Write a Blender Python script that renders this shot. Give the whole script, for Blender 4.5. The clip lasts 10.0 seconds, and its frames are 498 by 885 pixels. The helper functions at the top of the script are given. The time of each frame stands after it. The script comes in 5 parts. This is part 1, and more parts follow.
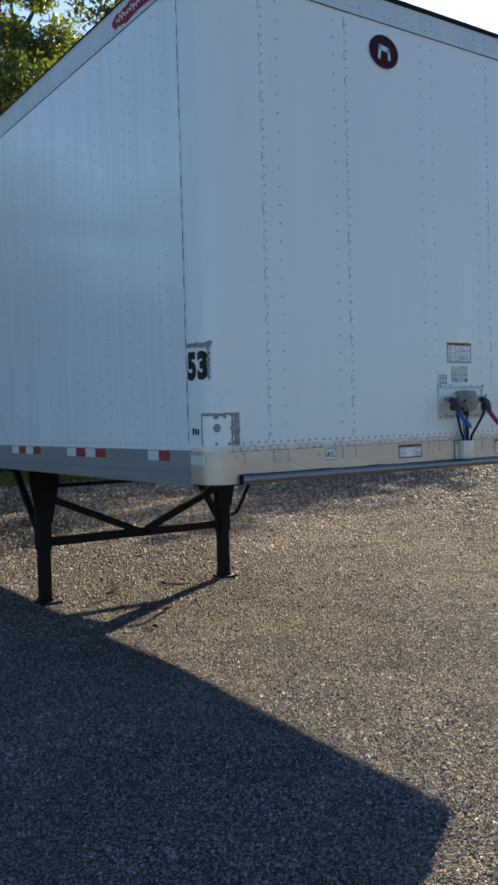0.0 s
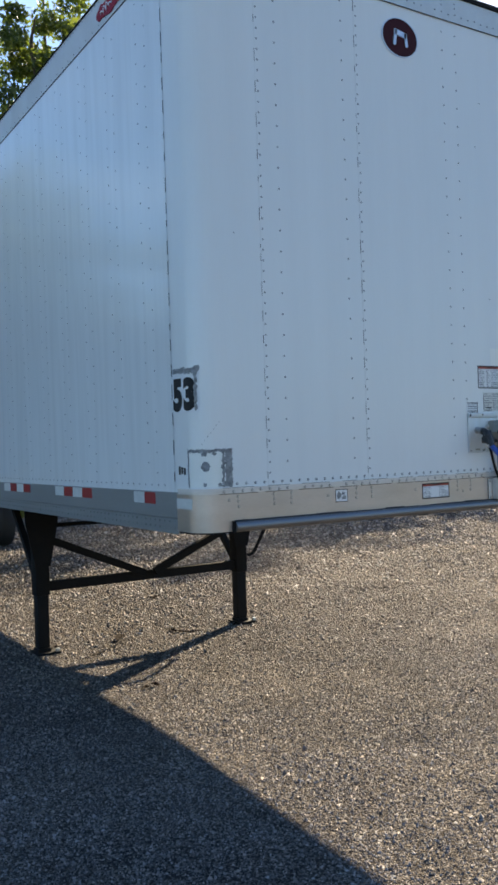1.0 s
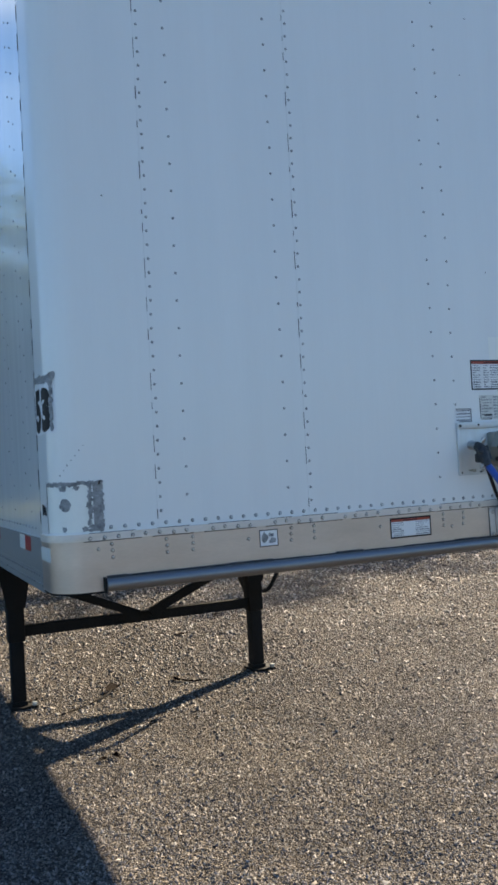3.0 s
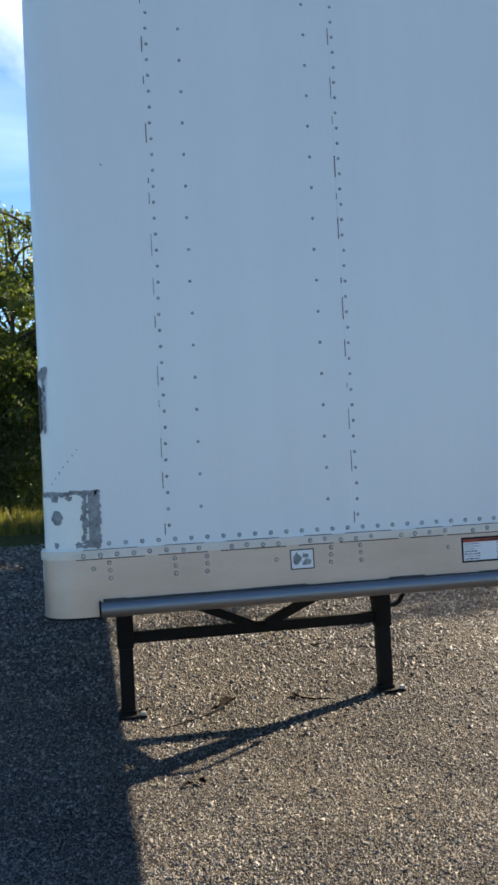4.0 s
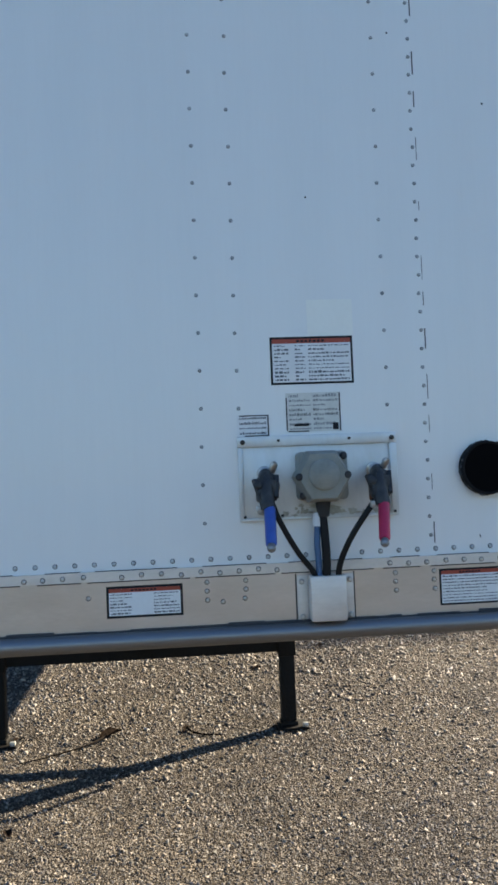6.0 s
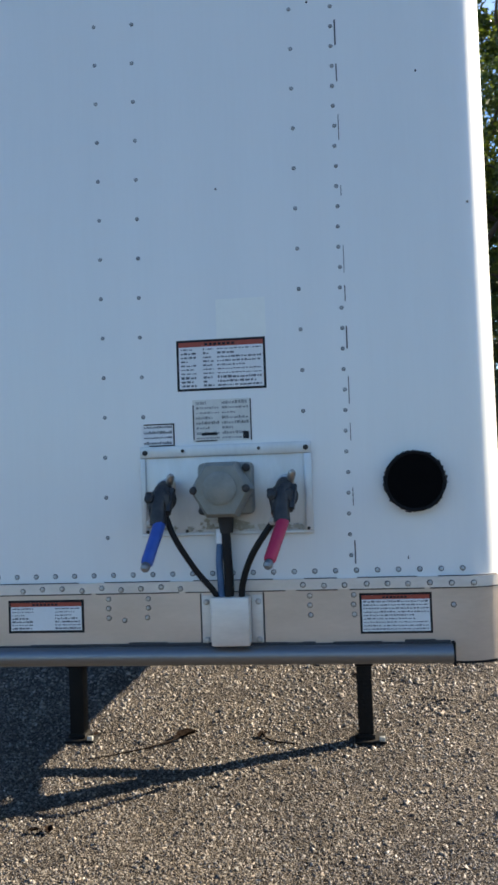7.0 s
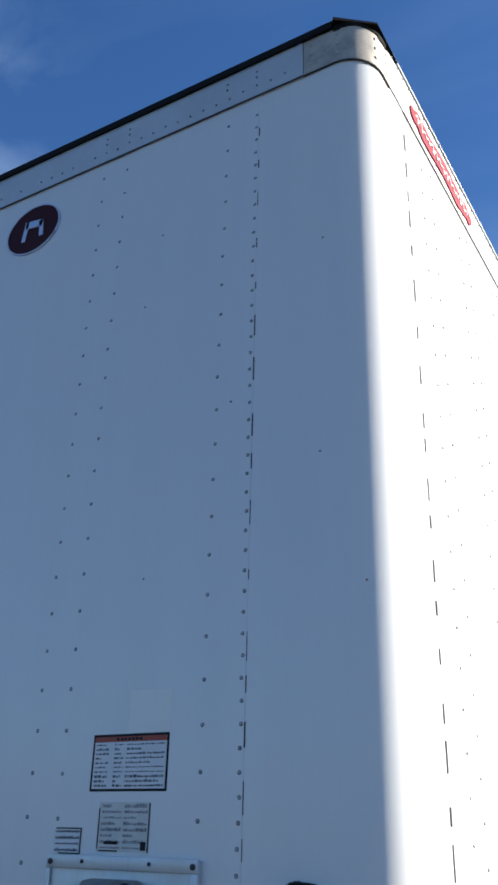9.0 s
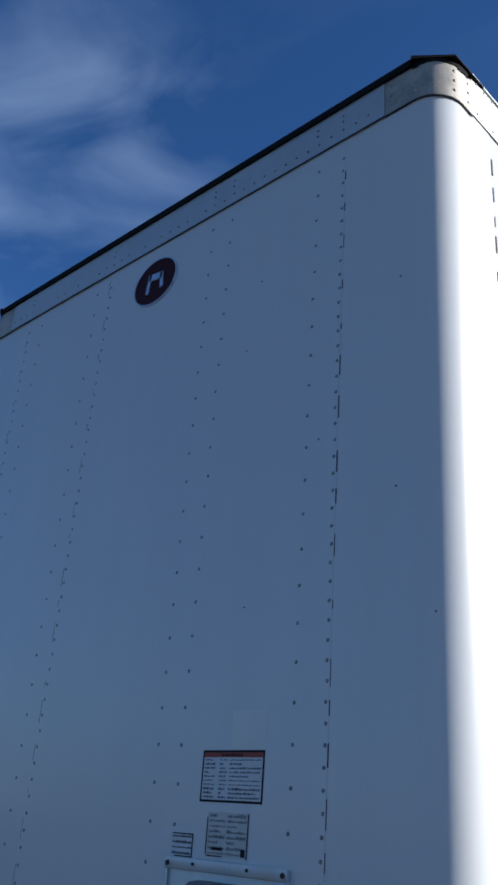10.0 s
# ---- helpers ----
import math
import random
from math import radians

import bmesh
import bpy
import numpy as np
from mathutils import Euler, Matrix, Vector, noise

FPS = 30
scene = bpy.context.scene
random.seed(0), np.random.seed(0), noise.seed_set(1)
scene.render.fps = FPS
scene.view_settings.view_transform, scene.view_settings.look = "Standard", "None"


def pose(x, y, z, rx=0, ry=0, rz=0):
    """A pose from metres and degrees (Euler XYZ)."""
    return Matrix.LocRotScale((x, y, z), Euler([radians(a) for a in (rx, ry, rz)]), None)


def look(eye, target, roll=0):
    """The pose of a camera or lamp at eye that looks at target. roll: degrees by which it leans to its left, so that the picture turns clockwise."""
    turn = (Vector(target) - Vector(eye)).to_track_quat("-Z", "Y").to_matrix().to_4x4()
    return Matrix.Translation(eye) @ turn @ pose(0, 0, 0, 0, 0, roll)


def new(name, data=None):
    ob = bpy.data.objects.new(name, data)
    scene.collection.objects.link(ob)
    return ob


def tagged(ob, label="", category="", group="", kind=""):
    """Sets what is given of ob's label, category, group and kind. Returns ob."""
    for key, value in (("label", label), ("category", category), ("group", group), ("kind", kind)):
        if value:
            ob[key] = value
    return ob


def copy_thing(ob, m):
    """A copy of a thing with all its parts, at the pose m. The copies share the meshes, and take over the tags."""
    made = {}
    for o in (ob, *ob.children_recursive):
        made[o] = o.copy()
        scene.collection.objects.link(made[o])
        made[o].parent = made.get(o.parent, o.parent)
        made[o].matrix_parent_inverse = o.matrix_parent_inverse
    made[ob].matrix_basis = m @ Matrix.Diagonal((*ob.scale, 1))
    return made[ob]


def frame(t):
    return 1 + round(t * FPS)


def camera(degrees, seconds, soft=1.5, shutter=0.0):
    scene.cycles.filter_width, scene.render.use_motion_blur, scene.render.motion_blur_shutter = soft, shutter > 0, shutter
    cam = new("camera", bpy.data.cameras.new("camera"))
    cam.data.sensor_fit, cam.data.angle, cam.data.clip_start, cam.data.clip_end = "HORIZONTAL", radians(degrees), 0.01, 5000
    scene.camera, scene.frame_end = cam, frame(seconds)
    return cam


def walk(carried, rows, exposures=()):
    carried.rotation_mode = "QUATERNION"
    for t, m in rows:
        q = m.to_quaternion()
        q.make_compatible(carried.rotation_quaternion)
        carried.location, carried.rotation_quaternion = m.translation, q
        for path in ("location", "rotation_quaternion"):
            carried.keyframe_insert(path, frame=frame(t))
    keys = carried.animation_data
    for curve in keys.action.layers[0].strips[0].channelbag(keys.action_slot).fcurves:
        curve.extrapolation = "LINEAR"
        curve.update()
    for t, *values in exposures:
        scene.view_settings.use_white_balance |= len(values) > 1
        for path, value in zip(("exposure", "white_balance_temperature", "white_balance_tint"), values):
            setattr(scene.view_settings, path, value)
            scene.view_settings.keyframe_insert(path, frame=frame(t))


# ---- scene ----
cam = camera(32.3, 10.0, 3.0)
PATH = [
    (0, (-3.701, -3.871, 1.536), (-2.575, -2.219, 1.48), -1.6),
    (0.5, (-3.419, -3.698, 1.542), (-2.343, -2.012, 1.51), -1.7),
    (1, (-3.15, -3.451, 1.572), (-2.102, -1.748, 1.583), -1.9),
    (1.5, (-2.851, -3.307, 1.585), (-1.853, -1.575, 1.625), -2.4),
    (2, (-2.501, -3.227, 1.604), (-1.569, -1.458, 1.655), -2.5),
    (2.2, (-2.381, -3.181, 1.594), (-1.467, -1.403, 1.651), -2.7),
    (3.3, (-1.66, -2.87, 1.591), (-0.955, -1.0, 1.649), -3.4),
    (3.5, (-1.516, -2.801, 1.592), (-0.914, -0.895, 1.658), -3.5),
    (4, (-1.158, -2.682, 1.596), (-0.784, -0.719, 1.667), -3.0),
    (4.5, (-0.813, -2.522, 1.608), (-0.496, -0.549, 1.675), -2.9),
    (5, (-0.437, -2.428, 1.59), (-0.171, -0.447, 1.659), -2.9),
    (5.5, (-0.076, -2.382, 1.615), (0.154, -0.397, 1.684), -2.7),
    (6, (0.228, -2.289, 1.621), (0.409, -0.299, 1.698), -2.3),
    (6.2, (0.37, -2.255, 1.655), (0.48, -0.259, 1.713), -2.4),
    (7.3, (1.111, -2.063, 1.617), (0.816, -0.087, 1.712), -2.0),
    (7.5, (1.209, -2.009, 1.587), (0.91, -0.034, 1.692), -2.1),
    (8, (1.482, -1.841, 1.607), (0.994, 0.093, 1.753), -2.0),
    (8.5, (1.751, -1.711, 1.717), (0.919, 0.036, 2.223), -0.4),
    (9, (1.957, -1.729, 1.761), (1.025, -0.173, 2.603), 1.5),
    (9.5, (2.151, -1.769, 1.793), (1.086, -0.311, 2.653), 2.9),
    (10, (2.296, -1.72, 1.803), (1.008, -0.428, 2.621), 4.4),
]
walk(cam, [(t, look(eye, target, roll)) for t, eye, target, roll in PATH],
     [(0.0, 1.81, 8050, 7), (1.0, 2.10, 8100, 8), (2.0, 1.97, 7800, 8), (3.5, 2.12, 7750, 8), (4.0, 2.12, 7700, 6), (6.0, 2.17, 7900, 6), (7.5, 1.98, 7300, 8), (8.0, 1.92, 7150, 8), (8.5, 1.70, 6950, 8), (9.0, 1.24, 6400, 9), (9.5, 0.82, 6150, 10), (10.0, 0.50, 5800, 10)])

# ---- light ----
SUN_AZ, SUN_EL = 58.0, 24.4  # degrees from +y towards +x, and above the ground
world = bpy.data.worlds.new("sky")
scene.world = world
world.use_nodes = True
wn, wl = world.node_tree.nodes, world.node_tree.links
wn.clear()
w_out = wn.new("ShaderNodeOutputWorld")
w_bg = wn.new("ShaderNodeBackground")
w_sky = wn.new("ShaderNodeTexSky")
w_sky.sky_type, w_sky.sun_disc = "NISHITA", False
w_sky.sun_elevation, w_sky.sun_rotation = radians(SUN_EL), radians(SUN_AZ)
w_sky.air_density, w_sky.dust_density, w_sky.ozone_density = 1.0, 0.3, 5.0
w_co = wn.new("ShaderNodeTexCoord")
w_map = wn.new("ShaderNodeMapping")
w_map.inputs["Rotation"].default_value = (0.25, 0.35, 0.9)
w_map.inputs["Scale"].default_value = (0.9, 4.6, 7.0)
w_noise = wn.new("ShaderNodeTexNoise")
w_noise.inputs["Scale"].default_value = 1.5
w_noise.inputs["Detail"].default_value = 7.0
w_noise.inputs["Roughness"].default_value = 0.5
w_noise.inputs["Distortion"].default_value = 0.4
w_ramp = wn.new("ShaderNodeValToRGB")
w_ramp.color_ramp.elements[0].position, w_ramp.color_ramp.elements[1].position = 0.44, 1.0
w_ramp.color_ramp.elements[1].color = (0.34, 0.34, 0.34, 1)
w_mix = wn.new("ShaderNodeMixRGB")
w_mix.inputs[2].default_value = (6.6, 8.2, 10.4, 1)
wl.new(w_co.outputs["Generated"], w_map.inputs["Vector"])
wl.new(w_map.outputs["Vector"], w_noise.inputs["Vector"])
w_side = wn.new("ShaderNodeVectorMath")
w_side.operation = "DOT_PRODUCT"
w_side.inputs[1].default_value = (0.50, 0.86, 0.0)
wl.new(w_co.outputs["Generated"], w_side.inputs[0])
w_bank = wn.new("ShaderNodeMapRange")
w_bank.inputs["From Min"].default_value, w_bank.inputs["From Max"].default_value = 0.35, 0.90
w_bank.inputs["To Min"].default_value, w_bank.inputs["To Max"].default_value = -0.03, 0.02
wl.new(w_side.outputs["Value"], w_bank.inputs["Value"])
w_add = wn.new("ShaderNodeMath")
wl.new(w_noise.outputs["Fac"], w_add.inputs[0])
wl.new(w_bank.outputs["Result"], w_add.inputs[1])


def sky_range(source, low, high, to_low, to_high):
    """A value spread from one range to another, held at its ends."""
    node = wn.new("ShaderNodeMapRange")
    for key, value in (("From Min", low), ("From Max", high), ("To Min", to_low), ("To Max", to_high)):
        node.inputs[key].default_value = value
    wl.new(source, node.inputs["Value"])
    return node.outputs["Result"]


def sky_math(kind, a, b):
    node = wn.new("ShaderNodeMath")
    node.operation = kind
    for slot, value in enumerate((a, b)):
        if isinstance(value, (int, float)):
            node.inputs[slot].default_value = value
        else:
            wl.new(value, node.inputs[slot])
    return node.outputs[0]


w_wisp = wn.new("ShaderNodeVectorMath")
w_wisp.operation = "DOT_PRODUCT"
w_wisp.inputs[1].default_value = (-0.680, 0.380, 0.627)
wl.new(w_co.outputs["Generated"], w_wisp.inputs[0])
wl.new(sky_math("ADD", w_add.outputs[0], sky_range(w_wisp.outputs["Value"], 0.965, 1.0, 0.0, 0.12)), w_ramp.inputs["Fac"])
w_xyz = wn.new("ShaderNodeSeparateXYZ")
wl.new(w_co.outputs["Generated"], w_xyz.inputs[0])
w_clear = sky_math("MAXIMUM", sky_range(w_wisp.outputs["Value"], 0.965, 0.995, 0.0, 1.0), sky_range(w_xyz.outputs["Z"], 0.48, 0.64, 1.0, 0.12))
wl.new(sky_math("MULTIPLY", w_ramp.outputs["Color"], w_clear), w_mix.inputs[0])
w_puff = wn.new("ShaderNodeTexNoise")
w_puff.inputs["Scale"].default_value, w_puff.inputs["Detail"].default_value, w_puff.inputs["Roughness"].default_value = 3.4, 7.0, 0.55
wl.new(w_co.outputs["Generated"], w_puff.inputs["Vector"])
w_height = sky_range(sky_math("ABSOLUTE", sky_math("SUBTRACT", w_xyz.outputs["Z"], 0.505), 0.0), 0.0, 0.12, 1.0, 0.0)
w_bankside = sky_math("MULTIPLY", w_height, sky_range(w_xyz.outputs["Y"], 0.25, 0.6, 0.0, 0.27))
w_cumulus = sky_range(sky_math("ADD", w_puff.outputs["Fac"], w_bankside), 0.665, 0.88, 0.0, 0.55)
w_white = wn.new("ShaderNodeMixRGB")
w_white.inputs[2].default_value = (7.4, 8.0, 8.8, 1)
wl.new(w_cumulus, w_white.inputs[0])
w_sat = wn.new("ShaderNodeHueSaturation")
w_sat.inputs["Hue"].default_value = 0.506
w_sat.inputs["Saturation"].default_value = 1.13
wl.new(w_sky.outputs["Color"], w_sat.inputs["Color"])
wl.new(w_sat.outputs["Color"], w_mix.inputs[1])
wl.new(w_mix.outputs["Color"], w_white.inputs[1])
wl.new(w_white.outputs["Color"], w_bg.inputs["Color"])
w_bg.inputs["Strength"].default_value = 0.073
wl.new(w_bg.outputs["Background"], w_out.inputs["Surface"])

sun_data = bpy.data.lights.new("sun", "SUN")
sun_data.energy, sun_data.angle, sun_data.color = 4.3, radians(0.55), (1.0, 0.915, 0.79)
sun = new("sun", sun_data)
sun_dir = Vector((math.sin(radians(SUN_AZ)) * math.cos(radians(SUN_EL)), math.cos(radians(SUN_AZ)) * math.cos(radians(SUN_EL)), math.sin(radians(SUN_EL))))
sun.matrix_world = look(sun_dir * 60, (0, 0, 0))


# ---- materials ----
def material(name, base, rough=0.5, metal=0.0, vary=0.12, scale=6.0, fine=90.0, bump=0.0, bump_scale=60.0, stretch=(1, 1, 1), dirt=None, dirt_amount=0.0, dirt_scale=3.0, island=0.0, coat=0.0, hue=False, sheen=0.08, skew=0.0):
    """A surface with colour variation at two scales, uneven gloss and fine relief."""
    m = bpy.data.materials.new(name)
    m.use_nodes = True
    n, l = m.node_tree.nodes, m.node_tree.links
    b = n["Principled BSDF"]
    b.inputs["Metallic"].default_value = metal
    b.inputs["Coat Weight"].default_value = coat
    co = n.new("ShaderNodeTexCoord")
    mp = n.new("ShaderNodeMapping")
    mp.inputs["Scale"].default_value = stretch
    l.new(co.outputs["Object"], mp.inputs["Vector"])

    def noise_at(s, detail=5.0):
        t = n.new("ShaderNodeTexNoise")
        t.inputs["Scale"].default_value, t.inputs["Detail"].default_value = s, detail
        l.new(mp.outputs["Vector"], t.inputs["Vector"])
        return t.outputs["Fac"]

    big, small = noise_at(scale), noise_at(fine, 3.0)
    mixed = n.new("ShaderNodeMath")
    mixed.operation = "MULTIPLY_ADD"
    l.new(small, mixed.inputs[0])
    mixed.inputs[1].default_value = 0.4
    l.new(big, mixed.inputs[2])
    lo = [c * (1 - vary) for c in base]
    hi = [min(1.0, c * (1 + vary)) for c in base]
    ramp = n.new("ShaderNodeValToRGB")
    ramp.color_ramp.elements[0].position, ramp.color_ramp.elements[1].position = 0.45, 0.95
    ramp.color_ramp.elements[0].color, ramp.color_ramp.elements[1].color = (*lo, 1), (*hi, 1)
    l.new(mixed.outputs[0], ramp.inputs["Fac"])
    colour = ramp.outputs["Color"]
    if island:
        geo = n.new("ShaderNodeNewGeometry")
        spread = n.new("ShaderNodeMapRange")
        spread.inputs["To Min"].default_value, spread.inputs["To Max"].default_value = 1 - island, 1 + island
        chance = geo.outputs["Random Per Island"]
        if skew:
            # many dark pieces, a few bright ones
            spread.inputs["To Max"].default_value = 1 + island * skew
            power = n.new("ShaderNodeMath")
            power.operation = "POWER"
            power.inputs[1].default_value = skew
            l.new(chance, power.inputs[0])
            chance = power.outputs[0]
        l.new(chance, spread.inputs["Value"])
        scaled = n.new("ShaderNodeVectorMath")
        scaled.operation = "SCALE"
        l.new(colour, scaled.inputs[0])
        l.new(spread.outputs["Result"], scaled.inputs["Scale"])
        colour = scaled.outputs["Vector"]
        if hue:
            # some pieces tan, some grey
            again = n.new("ShaderNodeMath")
            again.operation = "MULTIPLY"
            again.inputs[1].default_value = 37.7
            l.new(geo.outputs["Random Per Island"], again.inputs[0])
            part_of = n.new("ShaderNodeMath")
            part_of.operation = "FRACT"
            l.new(again.outputs[0], part_of.inputs[0])
            tan_grey = n.new("ShaderNodeValToRGB")
            tan_grey.color_ramp.elements[0].color, tan_grey.color_ramp.elements[1].color = (0.96, 1.0, 1.03, 1), (1.09, 0.99, 0.91, 1)
            l.new(part_of.outputs[0], tan_grey.inputs["Fac"])
            tinted = n.new("ShaderNodeMixRGB")
            tinted.blend_type = "MULTIPLY"
            tinted.inputs[0].default_value = 1.0
            l.new(colour, tinted.inputs[1])
            l.new(tan_grey.outputs["Color"], tinted.inputs[2])
            colour = tinted.outputs["Color"]
    if dirt:
        spot = noise_at(dirt_scale, 8.0)
        cut = n.new("ShaderNodeMapRange")
        cut.inputs["From Min"].default_value, cut.inputs["From Max"].default_value = 0.42, 0.88
        cut.inputs["To Max"].default_value = dirt_amount
        l.new(spot, cut.inputs["Value"])
        mix = n.new("ShaderNodeMixRGB")
        mix.inputs[2].default_value = (*dirt, 1)
        l.new(cut.outputs["Result"], mix.inputs[0])
        l.new(colour, mix.inputs[1])
        colour = mix.outputs["Color"]
    l.new(colour, b.inputs["Base Color"])
    gloss = n.new("ShaderNodeMapRange")
    gloss.inputs["To Min"].default_value, gloss.inputs["To Max"].default_value = max(0.02, rough - sheen), min(1.0, rough + sheen)
    l.new(big, gloss.inputs["Value"])
    l.new(gloss.outputs["Result"], b.inputs["Roughness"])
    if bump:
        bp = n.new("ShaderNodeBump")
        bp.inputs["Strength"].default_value, bp.inputs["Distance"].default_value = bump, 0.01
        l.new(noise_at(bump_scale, 4.0), bp.inputs["Height"])
        l.new(bp.outputs["Normal"], b.inputs["Normal"])
    return m


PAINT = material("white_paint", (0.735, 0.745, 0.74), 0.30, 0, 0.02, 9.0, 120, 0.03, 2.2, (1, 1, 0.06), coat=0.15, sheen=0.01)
# paler than the front for the sunlit wall; reflection streaks put in as tone
SIDE_PAINT_LIT = material("side_paint_lit", (0.79, 0.80, 0.80), 0.15, 0, 0.03, 9.0, 60, 0.16, 3.0, (1, 1, 0.06), (0.38, 0.38, 0.36), 0.20, 16.0, coat=0.3, sheen=0.03)
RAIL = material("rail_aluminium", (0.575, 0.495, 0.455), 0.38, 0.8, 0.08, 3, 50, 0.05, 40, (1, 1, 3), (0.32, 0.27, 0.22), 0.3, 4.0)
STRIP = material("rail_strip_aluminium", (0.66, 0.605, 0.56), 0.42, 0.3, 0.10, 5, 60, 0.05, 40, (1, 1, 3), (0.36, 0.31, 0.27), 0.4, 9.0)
# side rails darkened: the shaded ground they mirror is in the base colour
SIDE_RAIL_SHADED = material("side_rail_shaded_aluminium", (0.26, 0.27, 0.275), 0.45, 0.35, 0.10, 3, 50, 0.06, 40, (1, 0.5, 3), (0.25, 0.23, 0.21), 0.3, 4.0)
TOP_RAIL = material("top_rail_aluminium", (0.55, 0.57, 0.58), 0.5, 0.3, 0.08, 3, 60, 0.05, 30, (1, 1, 1), (0.36, 0.36, 0.34), 0.35, 5.0)
CAP = material("weathered_cap", (0.48, 0.44, 0.375), 0.6, 0.3, 0.3, 9, 70, 0.15, 40, (1, 1, 1), (0.25, 0.25, 0.24), 0.6, 14.0)
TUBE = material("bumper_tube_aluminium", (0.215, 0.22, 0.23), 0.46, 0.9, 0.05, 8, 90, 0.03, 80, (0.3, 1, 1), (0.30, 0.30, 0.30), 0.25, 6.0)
PLATE = material("bare_aluminium", (0.60, 0.62, 0.625), 0.42, 0.3, 0.08, 10, 120, 0.05, 60, (1, 1, 0.3), (0.42, 0.40, 0.34), 0.45, 16.0)
ZINC = material("rivet_zinc", (0.19, 0.20, 0.21), 0.45, 0.6, 0.25, 30, 200, island=0.45)
BOLT = material("bolt_steel", (0.43, 0.395, 0.355), 0.45, 0.35, 0.25, 30, 200, island=0.3)
RIVET = material("rivet_head", (0.24, 0.255, 0.265), 0.4, 0.35, 0.25, 30, 200)
PALE_RIVET = material("pale_rivet_head", (0.38, 0.395, 0.40), 0.4, 0.3, 0.25, 30, 200)
GRIME = material("grime", (0.035, 0.038, 0.044), 0.8, 0, 0.35, 40, 200)


def weathered(m, colour, most):
    """Each object of its own fades towards a colour, by chance."""
    n, l = m.node_tree.nodes, m.node_tree.links
    base = n["Principled BSDF"].inputs["Base Color"]
    was = base.links[0].from_socket
    info = n.new("ShaderNodeObjectInfo")
    amount = n.new("ShaderNodeMapRange")
    amount.inputs["To Max"].default_value = most
    l.new(info.outputs["Random"], amount.inputs["Value"])
    fade = n.new("ShaderNodeMixRGB")
    fade.inputs[2].default_value = (*colour, 1)
    l.new(amount.outputs["Result"], fade.inputs[0])
    l.new(was, fade.inputs[1])
    l.new(fade.outputs["Color"], base)


weathered(GRIME, (0.48, 0.49, 0.49), 0.3)
weathered(RIVET, (0.62, 0.63, 0.63), 0.35)
weathered(PALE_RIVET, (0.64, 0.65, 0.65), 0.35)
SEALANT = material("black_sealant", (0.035, 0.035, 0.04), 0.7, 0, 0.3, 20, 120)
LIP = material("roof_lip_black", (0.010, 0.010, 0.011), 0.85, 0, 0.25, 10, 90)
LIP.node_tree.nodes["Principled BSDF"].inputs["Specular IOR Level"].default_value = 0.15
ROOF = material("roof_sheet", (0.62, 0.63, 0.63), 0.5, 0.4, 0.08, 2, 40)
FRAME = material("black_steel", (0.007, 0.0066, 0.007), 0.75, 0.0, 0.3, 9, 80, 0.25, 60, (1, 1, 1), (0.022, 0.014, 0.010), 0.4, 7.0)
FRAME.node_tree.nodes["Principled BSDF"].inputs["Specular IOR Level"].default_value = 0.2
GALV = material("galvanised_steel", (0.42, 0.42, 0.41), 0.5, 0.7, 0.2, 15, 120, 0.1, 80)
RUBBER = material("rubber", (0.022, 0.022, 0.023), 0.75, 0, 0.25, 14, 120, 0.2, 90)
CORD = material("cord_black", (0.009, 0.009, 0.010), 0.6, 0, 0.2, 30, 200)
CORD.node_tree.nodes["Principled BSDF"].inputs["Specular IOR Level"].default_value = 0.25
CORD_BLUE = material("cord_blue", (0.045, 0.115, 0.23), 0.5, 0, 0.2, 30, 200)
GREY_CAST = material("grey_cast_plastic", (0.205, 0.21, 0.19), 0.55, 0.05, 0.16, 18, 160, 0.12, 120, (1, 1, 1), (0.35, 0.33, 0.27), 0.4, 25.0)
DARK_CAST = material("dark_cast_iron", (0.026, 0.026, 0.029), 0.5, 0.3, 0.35, 30, 160, 0.25, 120, (1, 1, 1), (0.11, 0.10, 0.085), 0.4, 30.0)
CHROME = material("worn_chrome", (0.38, 0.38, 0.375), 0.3, 0.95, 0.15, 30, 160)
BLUE_GRIP = material("blue_grip", (0.016, 0.075, 0.32), 0.5, 0, 0.12, 30, 160, 0.08, 150)
RED_GRIP = material("red_grip", (0.47, 0.014, 0.062), 0.5, 0, 0.12, 30, 160, 0.08, 150)
LABEL_WHITE = material("label_white", (0.70, 0.71, 0.72), 0.45, 0, 0.06, 15, 150)
LABEL_SILVER = material("label_silver", (0.60, 0.60, 0.565), 0.5, 0.12, 0.10, 20, 150)
LABEL_BLACK = material("label_black", (0.016, 0.016, 0.019), 0.5, 0, 0.2, 20, 150)
LABEL_BLACK.node_tree.nodes["Principled BSDF"].inputs["Specular IOR Level"].default_value = 0.15
LABEL_ORANGE = material("label_orange", (0.33, 0.05, 0.028), 0.5, 0, 0.15, 20, 150)
PRINT = material("print_grey", (0.10, 0.11, 0.13), 0.55, 0, 0.2, 30, 150)
GHOST = material("cleaner_paint", (0.785, 0.79, 0.745), 0.36, 0, 0.03, 8, 80)
DUST = material("brown_dust", (0.36, 0.35, 0.30), 0.9, 0, 0.35, 25, 120, 0.2, 90)
RUST = material("rust", (0.20, 0.085, 0.04), 0.9, 0, 0.35, 40, 160, 0.2, 120)
RESIDUE = material("glue_residue", (0.24, 0.245, 0.25), 0.75, 0, 0.45, 40, 160, 0.3, 90)
MAROON = material("badge_maroon", (0.045, 0.005, 0.008), 0.6, 0, 0.15, 12, 120)
